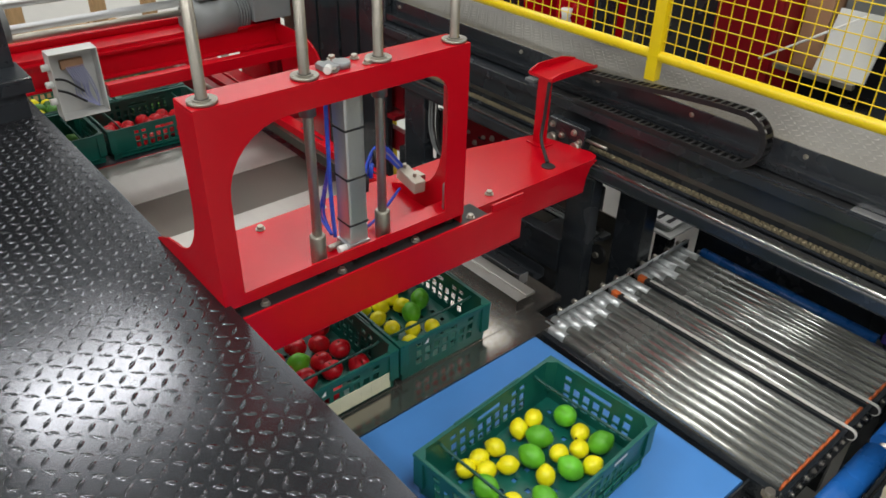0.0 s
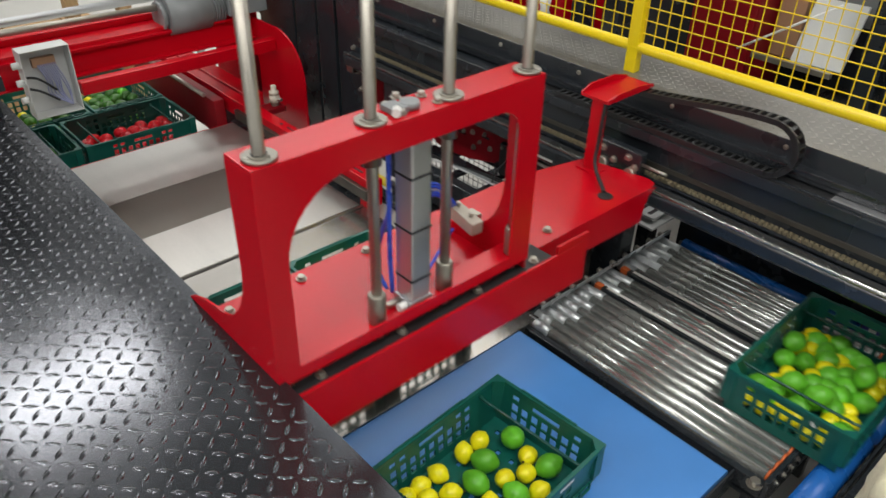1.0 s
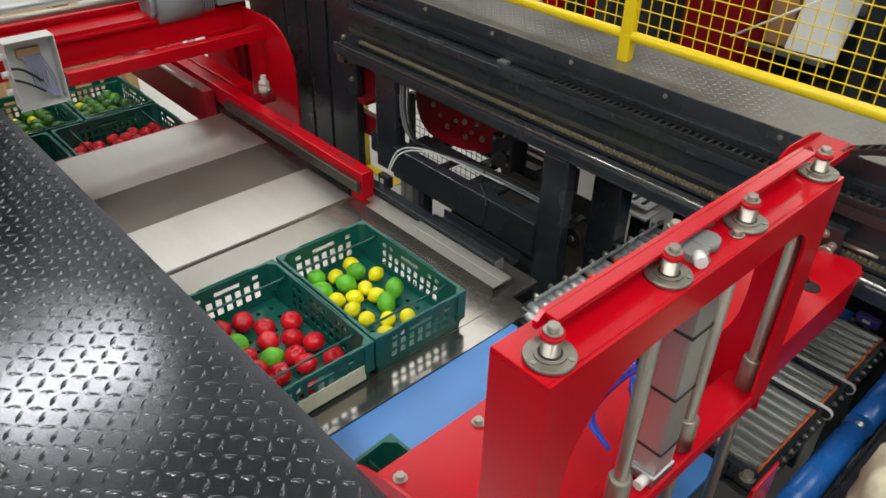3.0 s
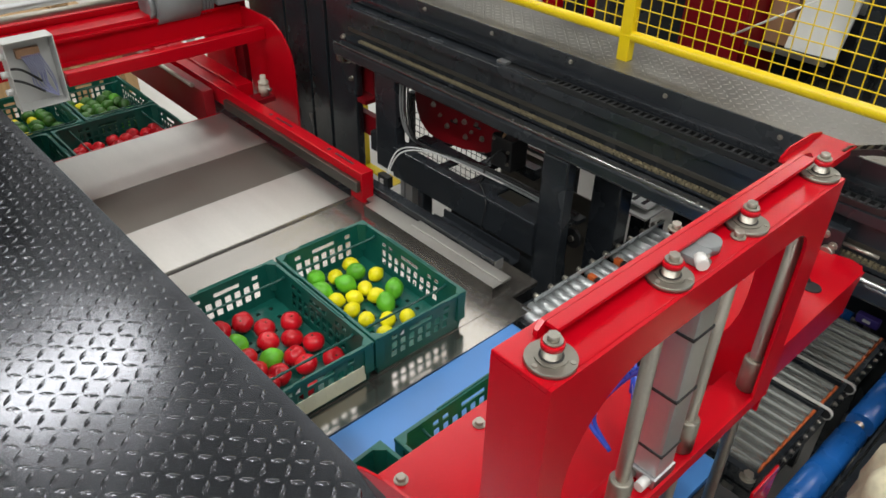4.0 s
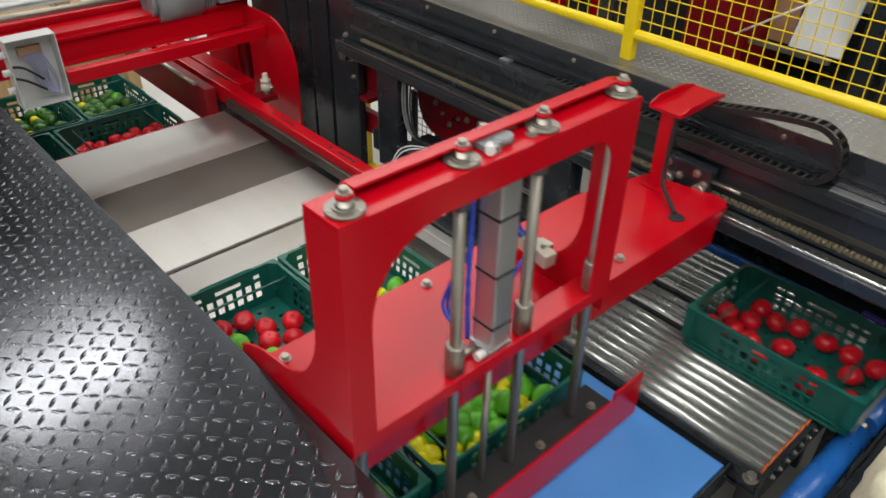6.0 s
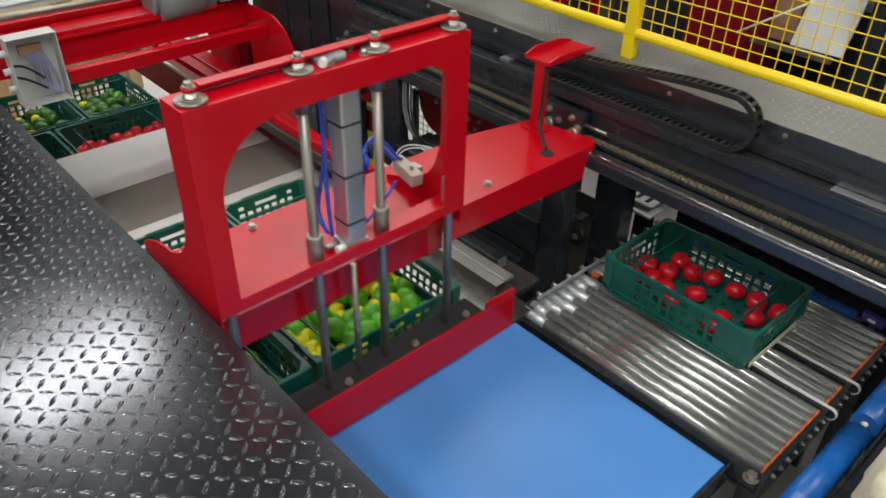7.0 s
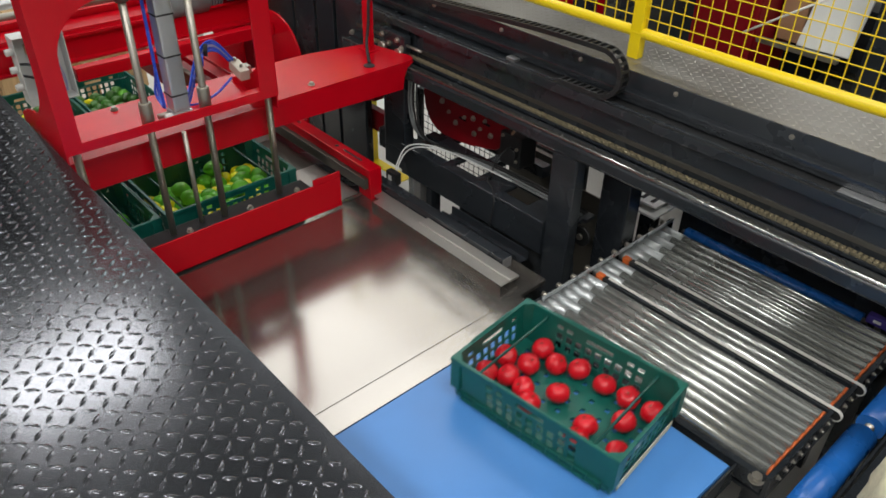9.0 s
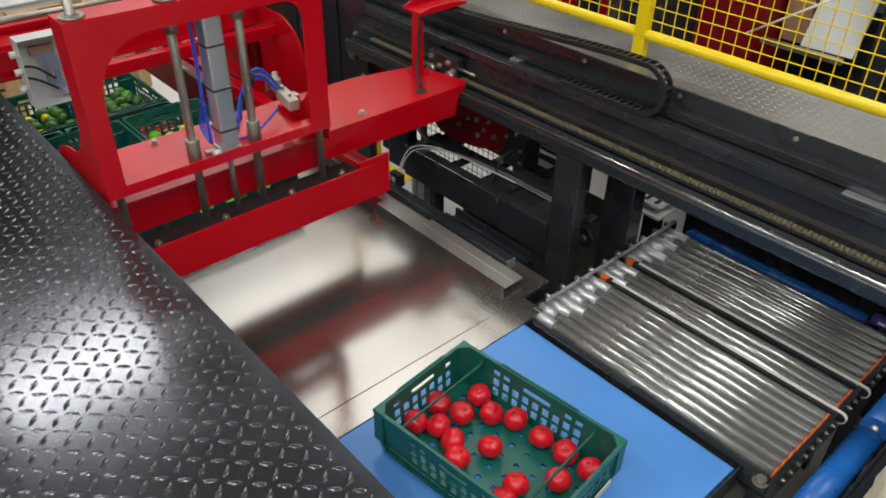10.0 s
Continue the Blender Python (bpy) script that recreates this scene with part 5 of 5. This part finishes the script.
for k in range(8):
    box(CARD, 0.2926, 0.2932, -0.15 + 0.04 * k, -0.146 + 0.04 * k, 0.018, 0.076)
CARD_E = B()
box(CARD_E, 0.2905, 0.2925, -0.16, 0.16, 0.004, 0.030, 0.0005)
LEAN = {"A": (-0.021, -0.016, 0), "D": (0.02, -0.030, 0)}
CRATES, LOAD = {}, {}
model = crate_model()
for o in model.children:
    o.data.transform(Matrix.Diagonal((1, 1, 0.84, 1)))
for key in "ABCDEPQRSU":
    CRATES[key] = model if key == "A" else copy_thing(model, pose(0, 0, 0))
    tagged(CRATES[key], WORDS[key])
    LOAD[key] = []
    lean = Vector(LEAN.get(key, (0, 0, 0)))
    for n, (kind, m) in enumerate(FILL[key]):
        m = Matrix.Translation(lean) @ m
        m[1][3] = min(max(m[1][3], -0.142), 0.142)
        plain = kind.replace("dark_", "")
        o = new(plain, FRUIT[kind][n % 3])
        tagged(o, FRUIT_LABEL[kind], plain, plain + "s in crates")
        LOAD[key].append((o, m))

part("front_card", CARD, CREAM, CRATES["C"], "cream card on the front wall")
part("front_card", CARD_E, CREAM, CRATES["E"], "cream card along the lower front edge")
part("sticker", box(B(), 0.10, 0.16, -0.1935, -0.1925, 0.125, 0.155), LABEL, CRATES["A"], "white paper sticker")


# ---- all that moves ----
def smooth_path(keys):
    """Monotone cubic through (time, value)."""
    ts, vs = [k[0] for k in keys], [k[1] for k in keys]
    d = [(vs[i + 1] - vs[i]) / (ts[i + 1] - ts[i]) for i in range(len(ts) - 1)]
    m = [0.0] + [0.0 if d[i - 1] * d[i] <= 0 else 2 * d[i - 1] * d[i] / (d[i - 1] + d[i]) for i in range(1, len(d))] + [0.0]
    m[0], m[-1] = d[0], d[-1]

    def at(t):
        t = min(max(t, ts[0]), ts[-1])
        i = max(k for k in range(len(ts) - 1) if ts[k] <= t)
        h = ts[i + 1] - ts[i]
        u = (t - ts[i]) / h
        return (2 * u ** 3 - 3 * u ** 2 + 1) * vs[i] + (u ** 3 - 2 * u ** 2 + u) * h * m[i] + (-2 * u ** 3 + 3 * u ** 2) * vs[i + 1] + (u ** 3 - u ** 2) * h * m[i + 1]
    return at


gantry_x = smooth_path([(0, -0.087), (0.25, -0.075), (0.5, -0.031), (1, 0.256), (1.5, 0.557), (2, 0.85), (2.25, 0.925), (2.5, 0.960), (3, 0.975), (5.0, 0.977), (5.2, 0.937), (5.5, 0.785), (6.2, 0.42), (7, -0.012), (7.5, -0.30), (8, -0.56), (8.5, -0.835), (9.0, -1.075), (9.15, -1.095), (9.3, -1.075), (9.5, -1.005), (10, -0.745)])
gantry_y = smooth_path([(0, -0.012), (2.0, -0.016), (3.0, -0.003), (5.0, 0.0), (5.5, 0.010), (7.0, 0.022), (9.0, 0.020), (10, 0.016)])
push_z = smooth_path([(0, 0.41), (2.3, 0.41), (2.4, 0.39), (2.5, 0.33), (2.7, 0.17), (3.0, 0.01), (3.2, 0.0), (9.3, 0.0), (9.4, 0.01), (9.5, 0.045), (10, 0.235)])
lift_z = smooth_path([(0, -0.035), (1.0, -0.125), (2.0, -0.20), (2.5, -0.218), (4.5, -0.23), (7.0, -0.235), (10, -0.235)])
belt_a = smooth_path([(0, -0.501), (0.5, -0.60), (1.0, -0.669), (1.5, -0.71), (2.0, -0.76), (2.7, -0.95), (3.2, -1.085), (10, -1.085)])
b_x = smooth_path([(0, 1.72), (0.5, 1.28), (1.0, 0.88), (1.3, 0.70), (1.6, 0.54), (1.9, 0.46), (10, 0.46)])
b_y = smooth_path([(0, 0.46), (1.9, 0.46), (2.2, 0.36), (2.8, 0.0), (3.3, -0.30), (3.7, -0.475), (4, -0.48), (10, -0.48)])
e_x = smooth_path([(0, 2.3), (4.4, 2.0), (5.1, 1.49), (5.5, 1.17), (5.7, 1.014), (6.3, 0.545), (6.55, 0.44), (6.8, 0.425), (7.2, 0.408), (9.0, 0.395), (10, 0.393)])
e_y = smooth_path([(0, 0.50), (5.5, 0.50), (6.5, 0.505), (7.0, 0.51), (7.25, 0.497), (7.6, 0.42), (8.0, 0.27), (8.5, 0.06), (9.0, -0.24), (9.2, -0.37), (9.4, -0.52), (9.55, -0.547), (10, -0.549)])
e_z = smooth_path([(0, 0.004), (6.3, 0.004), (6.7, 0.016), (7.4, 0.016), (7.9, 0.004), (10, 0.004)])
e_turn = smooth_path([(0, 0), (7.5, 0), (8.5, 4.2), (9.0, 6.5), (10, 6.3)])
PUSH_GAP = 0.085


def thin(rows, tol=1e-5):
    """Leaves out rows inside a standstill."""
    keep = [rows[0]]
    for a, b, c in zip(rows, rows[1:], rows[2:]):
        if max(abs(x) for r in range(4) for x in (a[1][r] - b[1][r])) > tol or max(abs(x) for r in range(4) for x in (b[1][r] - c[1][r])) > tol:
            keep.append(b)
    return keep + [rows[-1]]


def seat(x, y):
    """Crate centre on its support, from the centre of its rim."""
    return x + (x - 1.35) * 0.0191, y + (y + 1.62) * 0.0191


def crate_rows():
    steps = [k / 10 for k in range(101)]
    rows = {k: [] for k in CRATES}
    ax, cx, bx = 0.464, -0.365, 0.0
    low = None
    for t in steps:
        edge = gantry_x(t) - PUSH_GAP
        low = None if t < 5.0 else (edge if low is None else min(low, edge))
        a = 0.464 if low is None else min(0.464, low - 0.2)
        c = min(-0.365, a - 0.2 - 0.302)
        b = min(b_x(t), a) if t > 5 else b_x(t)
        straight = min(1.0, max(0.0, (t - 5.3) / 0.5))
        for_a, for_b = seat(a, belt_a(t)), seat(b, b_y(t))
        rows["A"].append((t, pose(*for_a, 0.002, 0, 0, 90 + 4.0 * (1 - straight))))
        rows["B"].append((t, pose(*for_b, 0.004, 0, 0, 90 + 1.0 * (1 - straight))))
        rows["C"].append((t, pose(c - 0.032, -0.756, 0.0015)))
        rows["D"].append((t, pose(c - 0.032, -0.349, 0.0015, 0, 0, -0.6)))
        rows["E"].append((t, pose(*seat(e_x(t), e_y(t)), e_z(t), 0, 0, e_turn(t))))
        z = lift_z(t)
        rows["P"].append((t, pose(-2.594, -0.377, z, 0, 0, 90)))
        rows["Q"].append((t, pose(-2.594, -0.993, z, 0, 0, 90)))
        rows["R"].append((t, pose(-3.11, -0.275, z)))
        rows["S"].append((t, pose(-3.11, -0.688, z)))
        rows["U"].append((t, pose(-3.11, -1.10, z)))
    return {k: thin(v) for k, v in rows.items()}


def link_pose(s, xm, xb):
    """Pose of a chain link s metres along the chain from its moving end."""
    top = xb - xm
    if s < top:
        u = s / top
        rise = 0.060 * (3 - 2 * u) * u * u
        return pose(xm + s, CHAIN_Y, CHAIN_LOW + 2 * CHAIN_R - 0.060 + rise, 0, -math.degrees(math.atan(0.36 * u * (1 - u) / top)), 0)
    s -= top
    arc = math.pi * CHAIN_R
    if s < arc:
        a = s / CHAIN_R
        return pose(xb + CHAIN_R * math.sin(a), CHAIN_Y, CHAIN_LOW + CHAIN_R + CHAIN_R * math.cos(a), 0, math.degrees(a), 0)
    s -= arc
    return pose(xb - s, CHAIN_Y, CHAIN_LOW, 0, 180, 0)


def motions():
    steps = [k / 10 for k in range(101)]
    walk(GANTRY, thin([(t, pose(gantry_x(t), gantry_y(t), 0)) for t in steps]))
    walk(LIFT, thin([(t, pose(0, 0, lift_z(t))) for t in steps]))
    walk(PUSHER, thin([(t, pose(0, 0, push_z(t))) for t in steps]))
    for key, rows in crate_rows().items():
        walk(CRATES[key], rows)
        for o, m in LOAD[key]:
            walk(o, [(t, r @ m) for t, r in rows])
    for k, o in enumerate(LINKS):
        rows = []
        for t in steps:
            g = gantry_x(t)
            rows.append((t, link_pose(0.02 + PITCH * k, g - 0.33, 0.356 + 0.5 * g)))
        walk(o, thin(rows))
    

motions()
